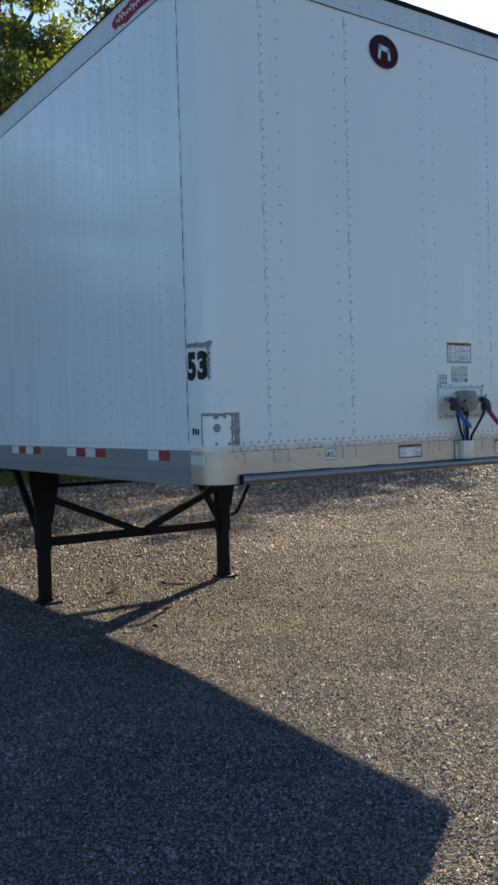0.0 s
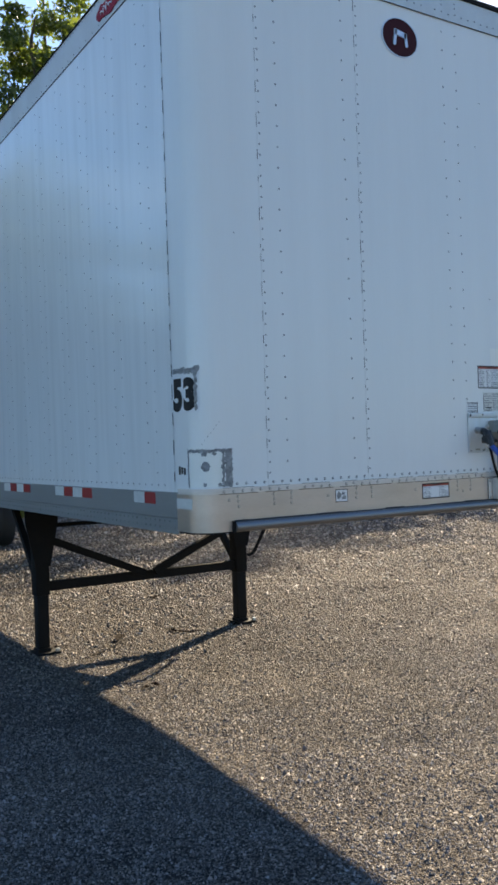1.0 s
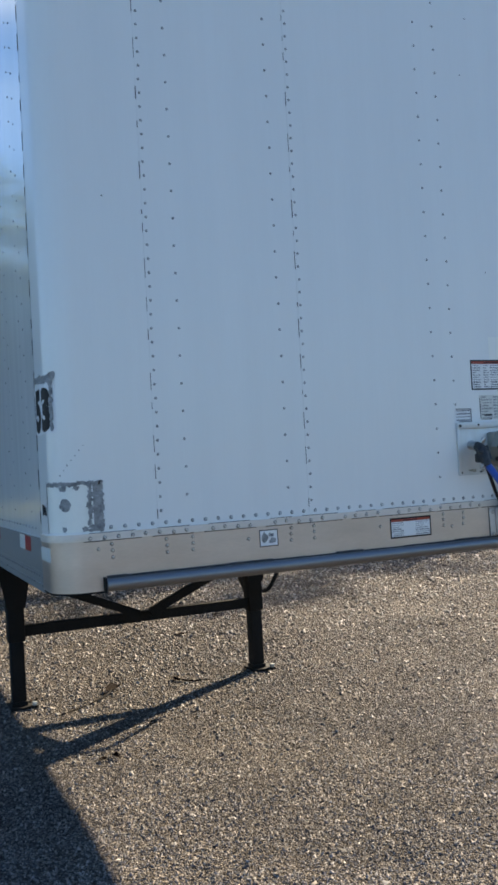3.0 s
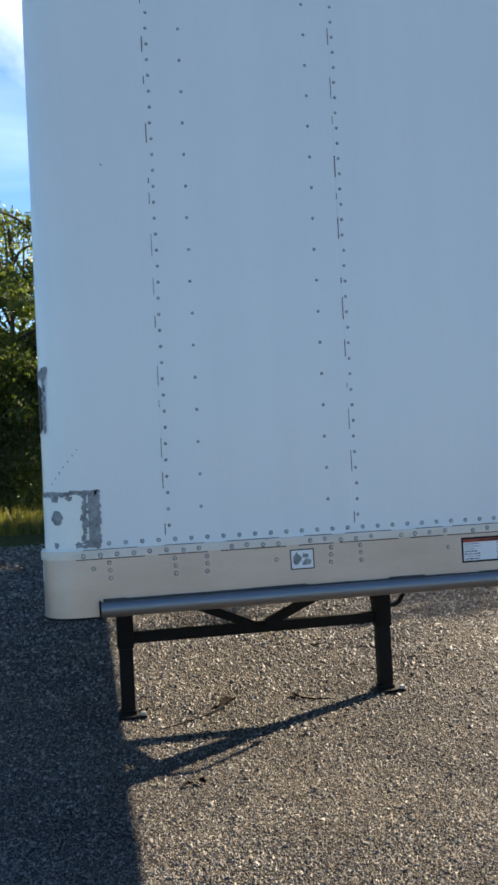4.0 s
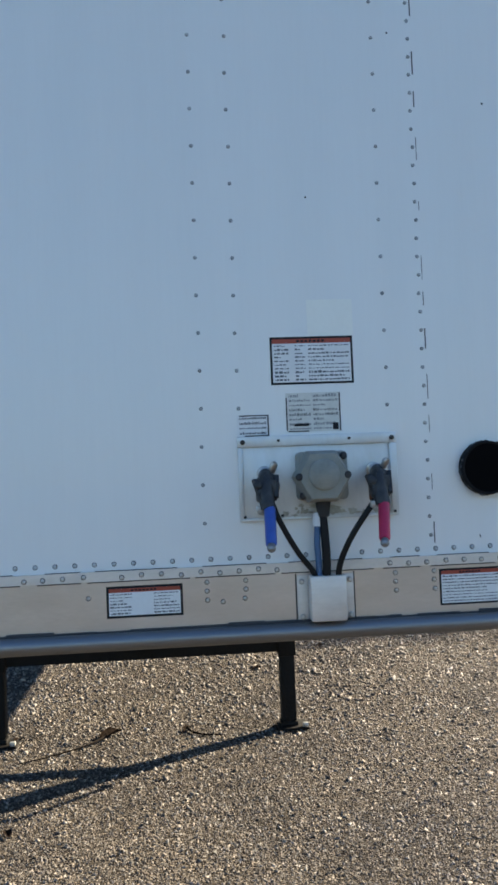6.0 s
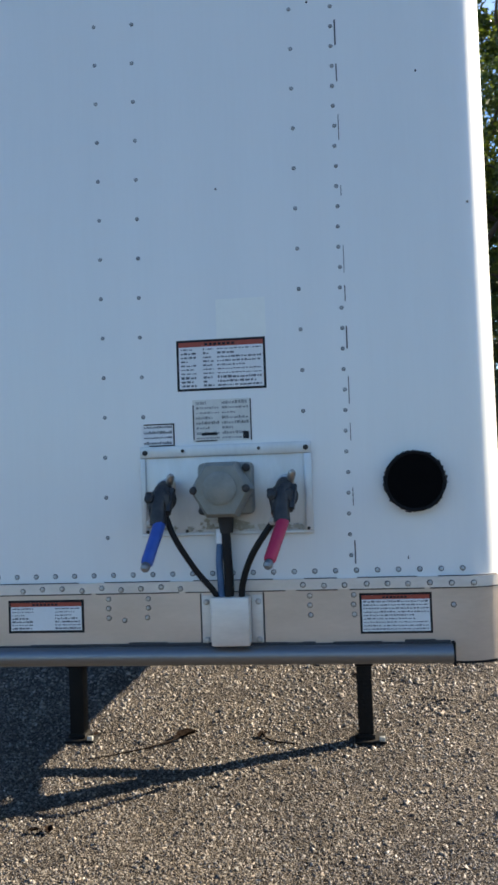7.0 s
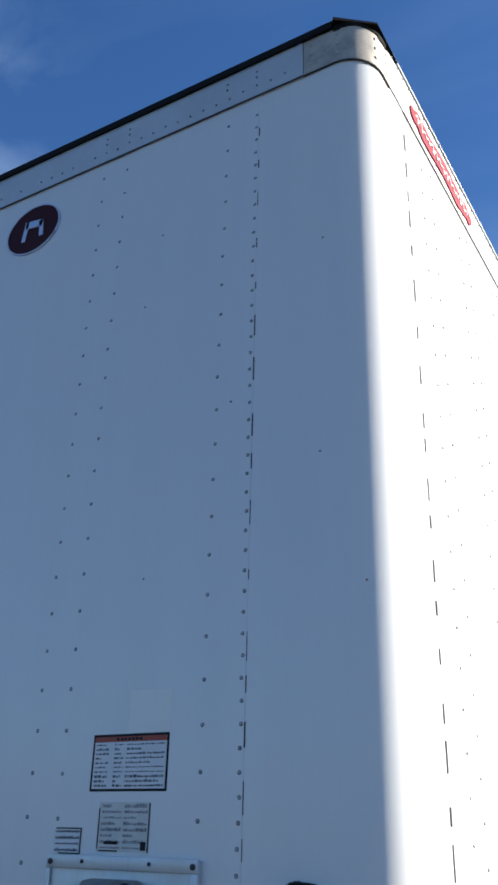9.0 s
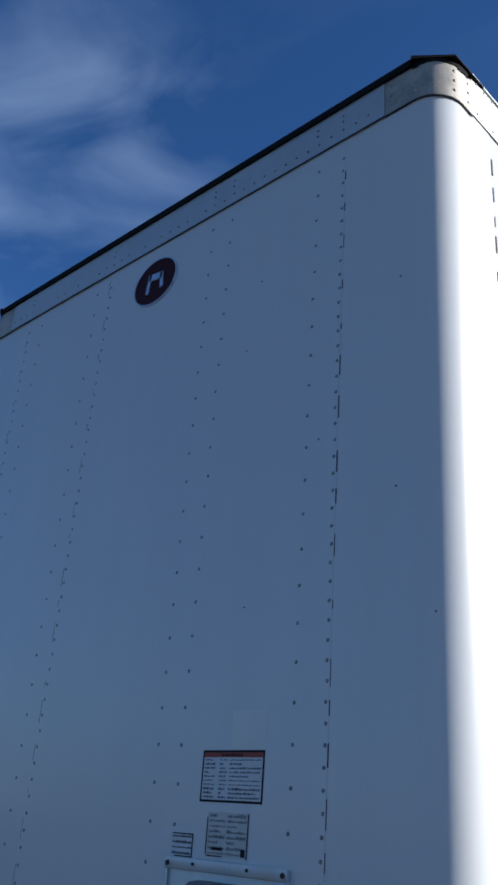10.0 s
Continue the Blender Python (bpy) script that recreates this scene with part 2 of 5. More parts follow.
MAROON.node_tree.nodes["Principled BSDF"].inputs["Specular IOR Level"].default_value = 0.15
BADGE_LIGHT = material("badge_silver_blue", (0.55, 0.60, 0.68), 0.3, 0.4, 0.12, 20, 120)
RED_PLATE = material("plate_red", (0.30, 0.010, 0.030), 0.6, 0, 0.15, 10, 90)
RED_PLATE.node_tree.nodes["Principled BSDF"].inputs["Specular IOR Level"].default_value = 0.15
TAPE_RED = material("tape_red", (0.33, 0.025, 0.03), 0.4, 0, 0.12, 20, 160)
TAPE_WHITE = material("tape_white", (0.58, 0.59, 0.57), 0.4, 0, 0.08, 20, 160)
# darkness of the vent's depth put in as near-black with hardly any gloss
HOLE = material("vent_depth_black", (0.003, 0.003, 0.0034), 0.95, 0, 0.3, 30, 160)
HOLE.node_tree.nodes["Principled BSDF"].inputs["Specular IOR Level"].default_value = 0.05
BARK = material("bark", (0.075, 0.058, 0.045), 0.9, 0, 0.35, 3, 30, 0.8, 12, (1, 1, 0.3))
TWIG = material("twig_bark", (0.009, 0.006, 0.005), 0.95, 0, 0.3, 20, 90)
DRY_LEAF = material("dry_leaf", (0.022, 0.013, 0.009), 0.9, 0, 0.3, 20, 90)
for m in (TWIG, DRY_LEAF):
    m.node_tree.nodes["Principled BSDF"].inputs["Specular IOR Level"].default_value = 0.1
STONE = material("gravel_stone", (0.174, 0.163, 0.156), 0.85, 0, 0.30, 2.6, 30, 0, 60, island=0.48, hue=True, skew=1.7)
STONE.node_tree.nodes["Principled BSDF"].inputs["Specular IOR Level"].default_value = 0.1


def leaf_material(name, base, glow):
    m = bpy.data.materials.new(name)
    m.use_nodes = True
    n, l = m.node_tree.nodes, m.node_tree.links
    b = n["Principled BSDF"]
    geo = n.new("ShaderNodeNewGeometry")
    ramp = n.new("ShaderNodeValToRGB")
    ramp.color_ramp.elements[0].color = (base[0] * 0.55, base[1] * 0.6, base[2] * 0.7, 1)
    ramp.color_ramp.elements[1].color = (base[0] * 1.7, base[1] * 1.45, base[2] * 1.1, 1)
    l.new(geo.outputs["Random Per Island"], ramp.inputs["Fac"])
    l.new(ramp.outputs["Color"], b.inputs["Base Color"])
    b.inputs["Roughness"].default_value = 0.5
    tr = n.new("ShaderNodeBsdfTranslucent")
    tint = n.new("ShaderNodeMixRGB")
    tint.blend_type = "MULTIPLY"
    tint.inputs[0].default_value = 1.0
    tint.inputs[2].default_value = (*glow, 1)
    l.new(ramp.outputs["Color"], tint.inputs[1])
    l.new(tint.outputs["Color"], tr.inputs["Color"])
    mix = n.new("ShaderNodeMixShader")
    mix.inputs[0].default_value = 0.42
    l.new(b.outputs["BSDF"], mix.inputs[1])
    l.new(tr.outputs["BSDF"], mix.inputs[2])
    l.new(mix.outputs["Shader"], n["Material Output"].inputs["Surface"])
    return m


LEAF = leaf_material("leaf_green", (0.066, 0.092, 0.030), (1.95, 2.05, 0.9))
GRASS_BLADE = leaf_material("grass_blade", (0.13, 0.135, 0.04), (1.8, 1.8, 0.9))
LEAF_DARK = leaf_material("leaf_undergrowth", (0.064, 0.088, 0.038), (1.7, 1.8, 0.9))


def ground_material():
    """Gravel near by, rough grass towards the woods."""
    m = bpy.data.materials.new("gravel_and_grass")
    m.use_nodes = True
    n, l = m.node_tree.nodes, m.node_tree.links
    b = n["Principled BSDF"]
    b.inputs["Roughness"].default_value = 1.0
    b.inputs["Specular IOR Level"].default_value = 0.06
    co = n.new("ShaderNodeTexCoord")
    vor = n.new("ShaderNodeTexVoronoi")
    vor.inputs["Scale"].default_value = 105.0
    vor2 = n.new("ShaderNodeTexVoronoi")
    vor2.inputs["Scale"].default_value = 45.0
    big = n.new("ShaderNodeTexNoise")
    big.inputs["Scale"].default_value, big.inputs["Detail"].default_value = 0.9, 6.0
    for node in (vor, vor2, big):
        l.new(co.outputs["Object"], node.inputs["Vector"])
    tone = n.new("ShaderNodeSeparateColor")
    l.new(vor.outputs["Color"], tone.inputs["Color"])
    ramp = n.new("ShaderNodeValToRGB")
    cr = ramp.color_ramp
    cr.elements[0].color, cr.elements[1].color = (0.045, 0.040, 0.036, 1), (0.255, 0.230, 0.210, 1)
    mid = cr.elements.new(0.6)
    mid.color = (0.085, 0.075, 0.068, 1)
    l.new(tone.outputs[0], ramp.inputs["Fac"])
    patch = n.new("ShaderNodeValToRGB")
    patch.color_ramp.elements[0].position, patch.color_ramp.elements[1].position = 0.35, 0.68
    patch.color_ramp.elements[0].color, patch.color_ramp.elements[1].color = (0.62, 0.61, 0.62, 1), (1.20, 1.15, 1.08, 1)
    l.new(big.outputs["Fac"], patch.inputs["Fac"])
    gravel = n.new("ShaderNodeMixRGB")
    gravel.blend_type = "MULTIPLY"
    gravel.inputs[0].default_value = 1.0
    l.new(ramp.outputs["Color"], gravel.inputs[1])
    l.new(patch.outputs["Color"], gravel.inputs[2])
    grain = n.new("ShaderNodeTexNoise")
    grain.inputs["Scale"].default_value, grain.inputs["Detail"].default_value = 7.0, 6.0
    l.new(co.outputs["Object"], grain.inputs["Vector"])
    grass = n.new("ShaderNodeValToRGB")
    grass.color_ramp.elements[0].position, grass.color_ramp.elements[1].position = 0.35, 0.7
    grass.color_ramp.elements[0].color, grass.color_ramp.elements[1].color = (0.035, 0.045, 0.018, 1), (0.13, 0.125, 0.045, 1)
    l.new(grain.outputs["Fac"], grass.inputs["Fac"])
    xyz = n.new("ShaderNodeSeparateXYZ")
    l.new(co.outputs["Object"], xyz.inputs["Vector"])
    edge = n.new("ShaderNodeMath")
    edge.operation = "MULTIPLY_ADD"
    l.new(big.outputs["Fac"], edge.inputs[0])
    edge.inputs[1].default_value = 5.0
    l.new(xyz.outputs["Y"], edge.inputs[2])
    far = n.new("ShaderNodeMapRange")
    far.inputs["From Min"].default_value, far.inputs["From Max"].default_value = 20.5, 22.5
    l.new(edge.outputs[0], far.inputs["Value"])
    both = n.new("ShaderNodeMixRGB")
    l.new(far.outputs["Result"], both.inputs[0])
    l.new(gravel.outputs["Color"], both.inputs[1])
    l.new(grass.outputs["Color"], both.inputs[2])
    l.new(both.outputs["Color"], b.inputs["Base Color"])
    h = n.new("ShaderNodeMath")
    h.operation = "ADD"
    l.new(vor.outputs["Distance"], h.inputs[0])
    l.new(vor2.outputs["Distance"], h.inputs[1])
    bp = n.new("ShaderNodeBump")
    bp.invert = True
    bp.inputs["Strength"].default_value, bp.inputs["Distance"].default_value = 1.0, 0.016
    l.new(h.outputs[0], bp.inputs["Height"])
    l.new(bp.outputs["Normal"], b.inputs["Normal"])
    return m


GROUND = ground_material()


# ---- building helpers ----
def finish(ob, mat, parent=None, label="", smooth=True, kind=""):
    if mat is not None:
        ob.data.materials.append(mat)
    if smooth:
        ob.data.polygons.foreach_set("use_smooth", [True] * len(ob.data.polygons))
        ob.data.set_sharp_from_angle(angle=radians(35))
    if parent is not None:
        ob.parent = parent
    return tagged(ob, label, kind=kind)


def part(name, bm, mat, parent, label="", smooth=True, kind=""):
    bmesh.ops.recalc_face_normals(bm, faces=bm.faces[:])
    me = bpy.data.meshes.new(name)
    bm.to_mesh(me)
    bm.free()
    return finish(new(name, me), mat, parent, label, smooth, kind)


def from_arrays(name, verts, faces, mat, parent=None, label="", smooth=False, kind=""):
    """A mesh from vertex rows and equal-sided faces."""
    verts, faces = np.asarray(verts, dtype=np.float32), np.asarray(faces, dtype=np.int32)
    me = bpy.data.meshes.new(name)
    me.vertices.add(len(verts))
    me.vertices.foreach_set("co", verts.ravel())
    me.loops.add(faces.size)
    me.loops.foreach_set("vertex_index", faces.ravel())
    me.polygons.add(len(faces))
    me.polygons.foreach_set("loop_start", np.arange(len(faces), dtype=np.int32) * faces.shape[1])
    me.update(calc_edges=True)
    ob = new(name, me)
    me.materials.append(mat)
    if smooth:
        me.polygons.foreach_set("use_smooth", [True] * len(faces))
    if parent is not None:
        ob.parent = parent
    return tagged(ob, label, kind=kind)


def add_box(bm, x0, x1, y0, y1, z0, z1, bevel=0.0, turn=None):
    vs = [bm.verts.new((x, y, z)) for x in (x0, x1) for y in (y0, y1) for z in (z0, z1)]
    fs = [bm.faces.new([vs[i] for i in q]) for q in ((0, 1, 3, 2), (4, 6, 7, 5), (0, 4, 5, 1), (2, 3, 7, 6), (0, 2, 6, 4), (1, 5, 7, 3))]
    if bevel:
        es = list({e for f in fs for e in f.edges})
        made = bmesh.ops.bevel(bm, geom=es, offset=bevel, segments=2, affect="EDGES", profile=0.5)
        vs = list({v for f in made["faces"] for v in f.verts} | {v for v in vs if v.is_valid})
    if turn is not None:
        bmesh.ops.transform(bm, matrix=turn, verts=[v for v in vs if v.is_valid])
    return vs


def box(name, mat, parent, x0, x1, y0, y1, z0, z1, bevel=0.0, label="", turn=None, kind=""):
    bm = bmesh.new()
    add_box(bm, x0, x1, y0, y1, z0, z1, bevel, turn)
    return part(name, bm, mat, parent, label, kind=kind)


def add_rod(bm, a, b, r0, r1=None, sides=16, cap=True):
    """A round rod from a to b."""
    a, b = Vector(a), Vector(b)
    r1 = r0 if r1 is None else r1
    q = (b - a).to_track_quat("Z", "Y")
    rings = []
    for p, r in ((a, r0), (b, r1)):
        rings.append([bm.verts.new(p + q @ Vector((r * math.cos(2 * math.pi * i / sides), r * math.sin(2 * math.pi * i / sides), 0))) for i in range(sides)])
    for i in range(sides):
        bm.faces.new((rings[0][i], rings[0][(i + 1) % sides], rings[1][(i + 1) % sides], rings[1][i]))
    if cap:
        bm.faces.new(rings[0][::-1])
        bm.faces.new(rings[1])
    return rings


def add_beam(bm, a, b, w, h, up=(0, 0, 1)):
    """A square beam from a to b, w wide and h high."""
    a, b = Vector(a), Vector(b)
    d = (b - a).normalized()
    side = d.cross(Vector(up)).normalized()
    top = side.cross(d)
    rings = [[bm.verts.new(p + side * sx * w / 2 + top * sz * h / 2) for sx, sz in ((-1, -1), (1, -1), (1, 1), (-1, 1))] for p in (a, b)]
    for i in range(4):
        bm.faces.new((rings[0][i], rings[0][(i + 1) % 4], rings[1][(i + 1) % 4], rings[1][i]))
    bm.faces.new(rings[0][::-1])
    bm.faces.new(rings[1])


def smooth_line(points, steps=8):
    """A Catmull-Rom line through the points."""
    ps = [Vector(p) for p in points]
    ps = [ps[0] * 2 - ps[1], *ps, ps[-1] * 2 - ps[-2]]
    out = []
    for i in range(1, len(ps) - 2):
        for k in range(steps):
            t = k / steps
            a, b, c, d = ps[i - 1], ps[i], ps[i + 1], ps[i + 2]
            out.append(0.5 * (2 * b + (c - a) * t + (2 * a - 5 * b + 4 * c - d) * t * t + (3 * b - a - 3 * c + d) * t ** 3))
    return [*out, ps[-2]]


def add_tube(bm, line, radii, sides=10):
    rings = []
    normal = Vector((0.31, 0.77, 0.55))
    for i, p in enumerate(line):
        d = (line[min(i + 1, len(line) - 1)] - line[max(i - 1, 0)]).normalized()
        side = (normal - d * normal.dot(d)).normalized()
        normal = side
        up = d.cross(side)
        r = radii[i] if isinstance(radii, (list, tuple)) else radii
        rings.append([bm.verts.new(p + side * r * math.cos(2 * math.pi * k / sides) + up * r * math.sin(2 * math.pi * k / sides)) for k in range(sides)])
    for a, b in zip(rings, rings[1:]):
        for k in range(sides):
            bm.faces.new((a[k], a[(k + 1) % sides], b[(k + 1) % sides], b[k]))
    bm.faces.new(rings[0][::-1])
    bm.faces.new(rings[-1])


def add_lathe(bm, profile, centre, axis, sides=24):
    """Turns (along, radius) rows about an axis."""
    q = Vector(axis).to_track_quat("Z", "Y")
    c = Vector(centre)
    rings = [[bm.verts.new(c + q @ Vector((r * math.cos(2 * math.pi * i / sides), r * math.sin(2 * math.pi * i / sides), h))) for i in range(sides)] for h, r in profile]
    for a, b in zip(rings, rings[1:]):
        for i in range(sides):
            bm.faces.new((a[i], a[(i + 1) % sides], b[(i + 1) % sides], b[i]))
    bm.faces.new(rings[0][::-1])
    bm.faces.new(rings[-1])


# ---- trailer: plan of its skin ----
HALF, ROUND = 1.295, 0.105  # half the width, and the radius of the front corners
FLAT, ARC = HALF - ROUND, ROUND * math.pi / 2
LENGTH = 16.1
GRADE = -0.058  # the yard under the landing gear
Z_RAIL0, Z_RAIL1, Z_WALL1 = 1.168, 1.385, 3.905


def skin(s, off=0.0):
    """Plan place at s metres along the skin from the middle of the front, off metres proud of it; and the normal."""
    a, sg = abs(s), 1 if s >= 0 else -1
    if a <= FLAT:
        x, y, nx, ny = a, 0.0, 0.0, -1.0
    elif a <= FLAT + ARC:
        f = (a - FLAT) / ROUND
        nx, ny = math.sin(f), -math.cos(f)
        x, y = FLAT + ROUND * nx, ROUND + ROUND * ny
    else:
        x, y, nx, ny = HALF, ROUND + a - FLAT - ARC, 1.0, 0.0
    return sg * (x + off * nx), y + off * ny, sg * nx, ny


def s_side(y):
    """How far along the skin a place on the side wall lies."""
    return FLAT + ARC + y - ROUND


def s_steps(s0, s1):
    """Stations from s0 to s1, close together round the corners."""
    marks = {s0, s1}
    for sg in (-1, 1):
        for k in range(9):
            v = sg * (FLAT + ARC * k / 8)
            if s0 < v < s1:
                marks.add(v)
    return sorted(marks)


def add_sheet(bm, s0, s1, z0, z1, off, thick):
    """A closed sheet that follows the skin."""
    cols = []
    for s in s_steps(s0, s1):
        xo, yo, _, _ = skin(s, off)
        xi, yi, _, _ = skin(s, off - thick)
        cols.append([bm.verts.new(v) for v in ((xo, yo, z0), (xo, yo, z1), (xi, yi, z1), (xi, yi, z0))])
    for a, b in zip(cols, cols[1:]):
        for i in range(4):
            bm.faces.new((a[i], a[(i + 1) % 4], b[(i + 1) % 4], b[i]))
    bm.faces.new(cols[0])
    bm.faces.new(cols[-1][::-1])


def sheet(name, mat, parent, s0, s1, z0, z1, off, thick, label="", kind=""):
    bm = bmesh.new()
    add_sheet(bm, s0, s1, z0, z1, off, thick)
    return part(name, bm, mat, parent, label, kind=kind)


def heads(places, mat, parent, r=0.0038, h=0.003, off=0.0):
    """Round heads on the flat front, each in its ring of dirt, each a part of its own on one shared mesh."""
    me = None
    for s, z in places:
        if me is None:
            bm = bmesh.new()
            add_lathe(bm, ((-0.001, r * 1.36), (0.0005, r * 1.36), (0.0007, r * 0.8)), (0, 0, 0), (0, -1, 0), 10)
            ring = len(bm.faces)
            add_lathe(bm, ((-0.001, r), (h * 0.4, r), (h * 0.8, r * 0.75), (h, r * 0.35)), (0, 0, 0), (0, -1, 0), 10)
            first = part("rivet", bm, mat, parent)
            me = first.data
            me.materials.append(GRIME)
            for face in list(me.polygons)[:ring]:
                face.material_index = 1
            first.location = (s, -off, z)
        else:
            ob = new("rivet", me)
            ob.parent = parent
            ob.location = (s, -off, z)


def rivets(name, places, mat, parent, r=0.0055, h=0.003, sides=7, label="", off=0.0):
    """Low round heads on the skin at (s, z) places, joined."""
    ang = np.arange(sides) * 2 * np.pi / sides
    verts, faces = [], []
    for s, z in places:
        x, y, nx, ny = skin(s, off)
        tx, ty = -ny, nx
        base = len(verts)
        for rr, hh in ((r, -0.001), (r * 0.8, h * 0.75)):
            for a in ang:
                u, v = rr * math.cos(a), rr * math.sin(a)
                verts.append((x + nx * hh + tx * u, y + ny * hh + ty * u, z + v))
        verts.append((x + nx * h, y + ny * h, z))
        top = len(verts) - 1
        for i in range(sides):
            j = (i + 1) % sides
            faces += [(base + i, base + j, base + sides + j), (base + i, base + sides + j, base + sides + i), (base + sides + i, base + sides + j, top)]
    return from_arrays(name, verts, faces, mat, parent, label, True, "stuff")


# ---- trailer ----
trailer = tagged(new("trailer"), "white riveted box trailer standing on its landing legs on gravel", "trailer")
rng = random.Random(4)

# front sheets; each laps over its neighbour
panel_l = sheet("front_panel", PAINT, trailer, -s_side(0.25), -0.905, Z_RAIL1 - 0.05, Z_WALL1 + 0.03, 0.0, 0.003)
panel_a = sheet("front_panel", PAINT, trailer, -0.925, -0.290, Z_RAIL1 - 0.05, Z_WALL1 + 0.03, 0.0012, 0.0025)
panel_b = sheet("front_panel", PAINT, trailer, -0.312, 0.930, Z_RAIL1 - 0.05, Z_WALL1 + 0.03, 0.0024, 0.0025)
panel_r = sheet("front_panel", PAINT, trailer, 0.905, s_side(0.28), Z_RAIL1 - 0.05, Z_WALL1 + 0.03, 0.0012, 0.0025)


def column(s, z0, z1, step, jitter=0.0015):
    count = int((z1 - z0) / step)
    return [(s + rng.uniform(-jitter, jitter), z0 + i * step) for i in range(count + 1)]


heads(column(-0.912, 1.4473, 3.87, 0.0508) + column(-0.809, 1.500, 3.87, 0.1016) + column(-0.397, 1.4995, 3.87, 0.1016), RIVET, panel_a, off=0.0012)
heads(column(-0.300, 1.4446, 3.87, 0.0508) + column(0.310, 1.499, 3.87, 0.1016) + column(0.410, 1.801, 3.87, 0.1016) + column(0.817, 1.799, 3.87, 0.1016) + column(0.920, 1.441, 3.87, 0.0508), RIVET, panel_b, off=0.0024)
heads([(0.616, 2.371), (0.863, 2.829), (0.541, 3.232), (0.587, 3.486)], GRIME, panel_b, r=0.0022, off=0.0024)
heads([(1.236, 2.294), (1.141, 3.270), (1.125, 2.630)], GRIME, panel_r, r=0.0022, off=0.0012)
heads([(-1.072, 2.581)], GRIME, panel_l, r=0.0022)
heads([(s, 1.404) for s in np.arange(-1.10, 1.21, 0.0508)], PALE_RIVET, panel_b, r=0.0050, h=0.004, off=0.0024)

# broken lines of dirty sealant along the laps
for s, off in ((-0.9258, 0.0004), (-0.3128, 0.0016), (0.9308, 0.0018), (-s_side(0.252), 0.001), (s_side(0.282), 0.0016)):
    bm = bmesh.new()
    z = 1.42
    while z < 3.85:
        run = rng.uniform(0.015, 0.075) if abs(s) < 1.2 else rng.uniform(0.03, 0.075)
        w = rng.uniform(0.0014, 0.0036) if s < 1.2 else rng.uniform(0.003, 0.008)
        add_sheet(bm, s - w / 2, s + w / 2, z, min(z + run, 3.88), off + (0.0008 if s < 1.2 else 0.0020), 0.002 if s < 1.2 else 0.0035)
        z += run + (rng.uniform(0.03, 0.13) if abs(s) < 1.2 else rng.uniform(0.03, 0.09))
    part("seam_sealant", bm, SEALANT, trailer, "dark broken line of sealant", smooth=False, kind="stuff")

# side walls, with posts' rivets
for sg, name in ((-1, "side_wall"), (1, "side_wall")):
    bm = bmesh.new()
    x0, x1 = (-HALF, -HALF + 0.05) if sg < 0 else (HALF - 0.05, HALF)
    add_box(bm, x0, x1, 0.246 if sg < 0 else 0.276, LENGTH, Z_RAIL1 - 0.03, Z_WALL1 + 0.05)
    wall = part(name, bm, SIDE_PAINT_LIT, trailer)
    places = []
    for k in range(38):
        y = 0.44 + 0.4064 * k
        for dy, z0 in ((0.0, 1.46), (0.10, 1.51)):
            places += [(sg * (s_side(y + dy) + rng.uniform(-0.002, 0.002)), z0 + 0.1016 * i) for i in range(24)]
    rivets("rivet", places, ZINC, wall, r=0.005, sides=5)
    rivets("rivet", [(sg * s_side(y), 1.40) for y in np.arange(0.36, LENGTH, 0.075)], ZINC, wall, sides=5)

rear = box("rear_door", PAINT, trailer, -HALF + 0.05, HALF - 0.05, LENGTH - 0.05, LENGTH - 0.001, Z_RAIL1 - 0.02, Z_WALL1 + 0.05, 0.004)
box("floor_deck", FRAME, trailer, -HALF + 0.06, HALF - 0.06, 0.06, LENGTH - 0.06, 1.30, 1.34)

# roof, its front rail, black lip and corner caps
bm = bmesh.new()
add_box(bm, -HALF + 0.02, HALF - 0.02, 0.03, LENGTH, 4.046, 4.060)
part("roof", bm, ROOF, trailer)
top = sheet("top_rail", TOP_RAIL, trailer, -1.085, 1.085, Z_WALL1, 4.046, 0.0085, 0.012)
bm = bmesh.new()
add_sheet(bm, -1.085, 1.085, Z_WALL1 - 0.0015, Z_WALL1 + 0.0015, 0.0095, 0.004)
part("rail_edge", bm, SEALANT, top, smooth=False)
tops = [(s, 3.945 + rng.uniform(-0.004, 0.004)) for s in np.arange(-1.06, 1.07, 0.0508) if rng.random() < 0.85] + [(s, 3.985 + 0.025 * k) for s in (-0.91, -0.30, 0.31, 0.41, 0.81, 0.92) for k in range(2)]
rivets("rivet", tops, ZINC, top, r=0.0045, off=0.0085)
bm = bmesh.new()
add_sheet(bm, -1.19, 1.19, 4.0465, 4.073, 0.017, 0.05)
part("roof_lip", bm, LIP, trailer, "black sealed lip of the roof")
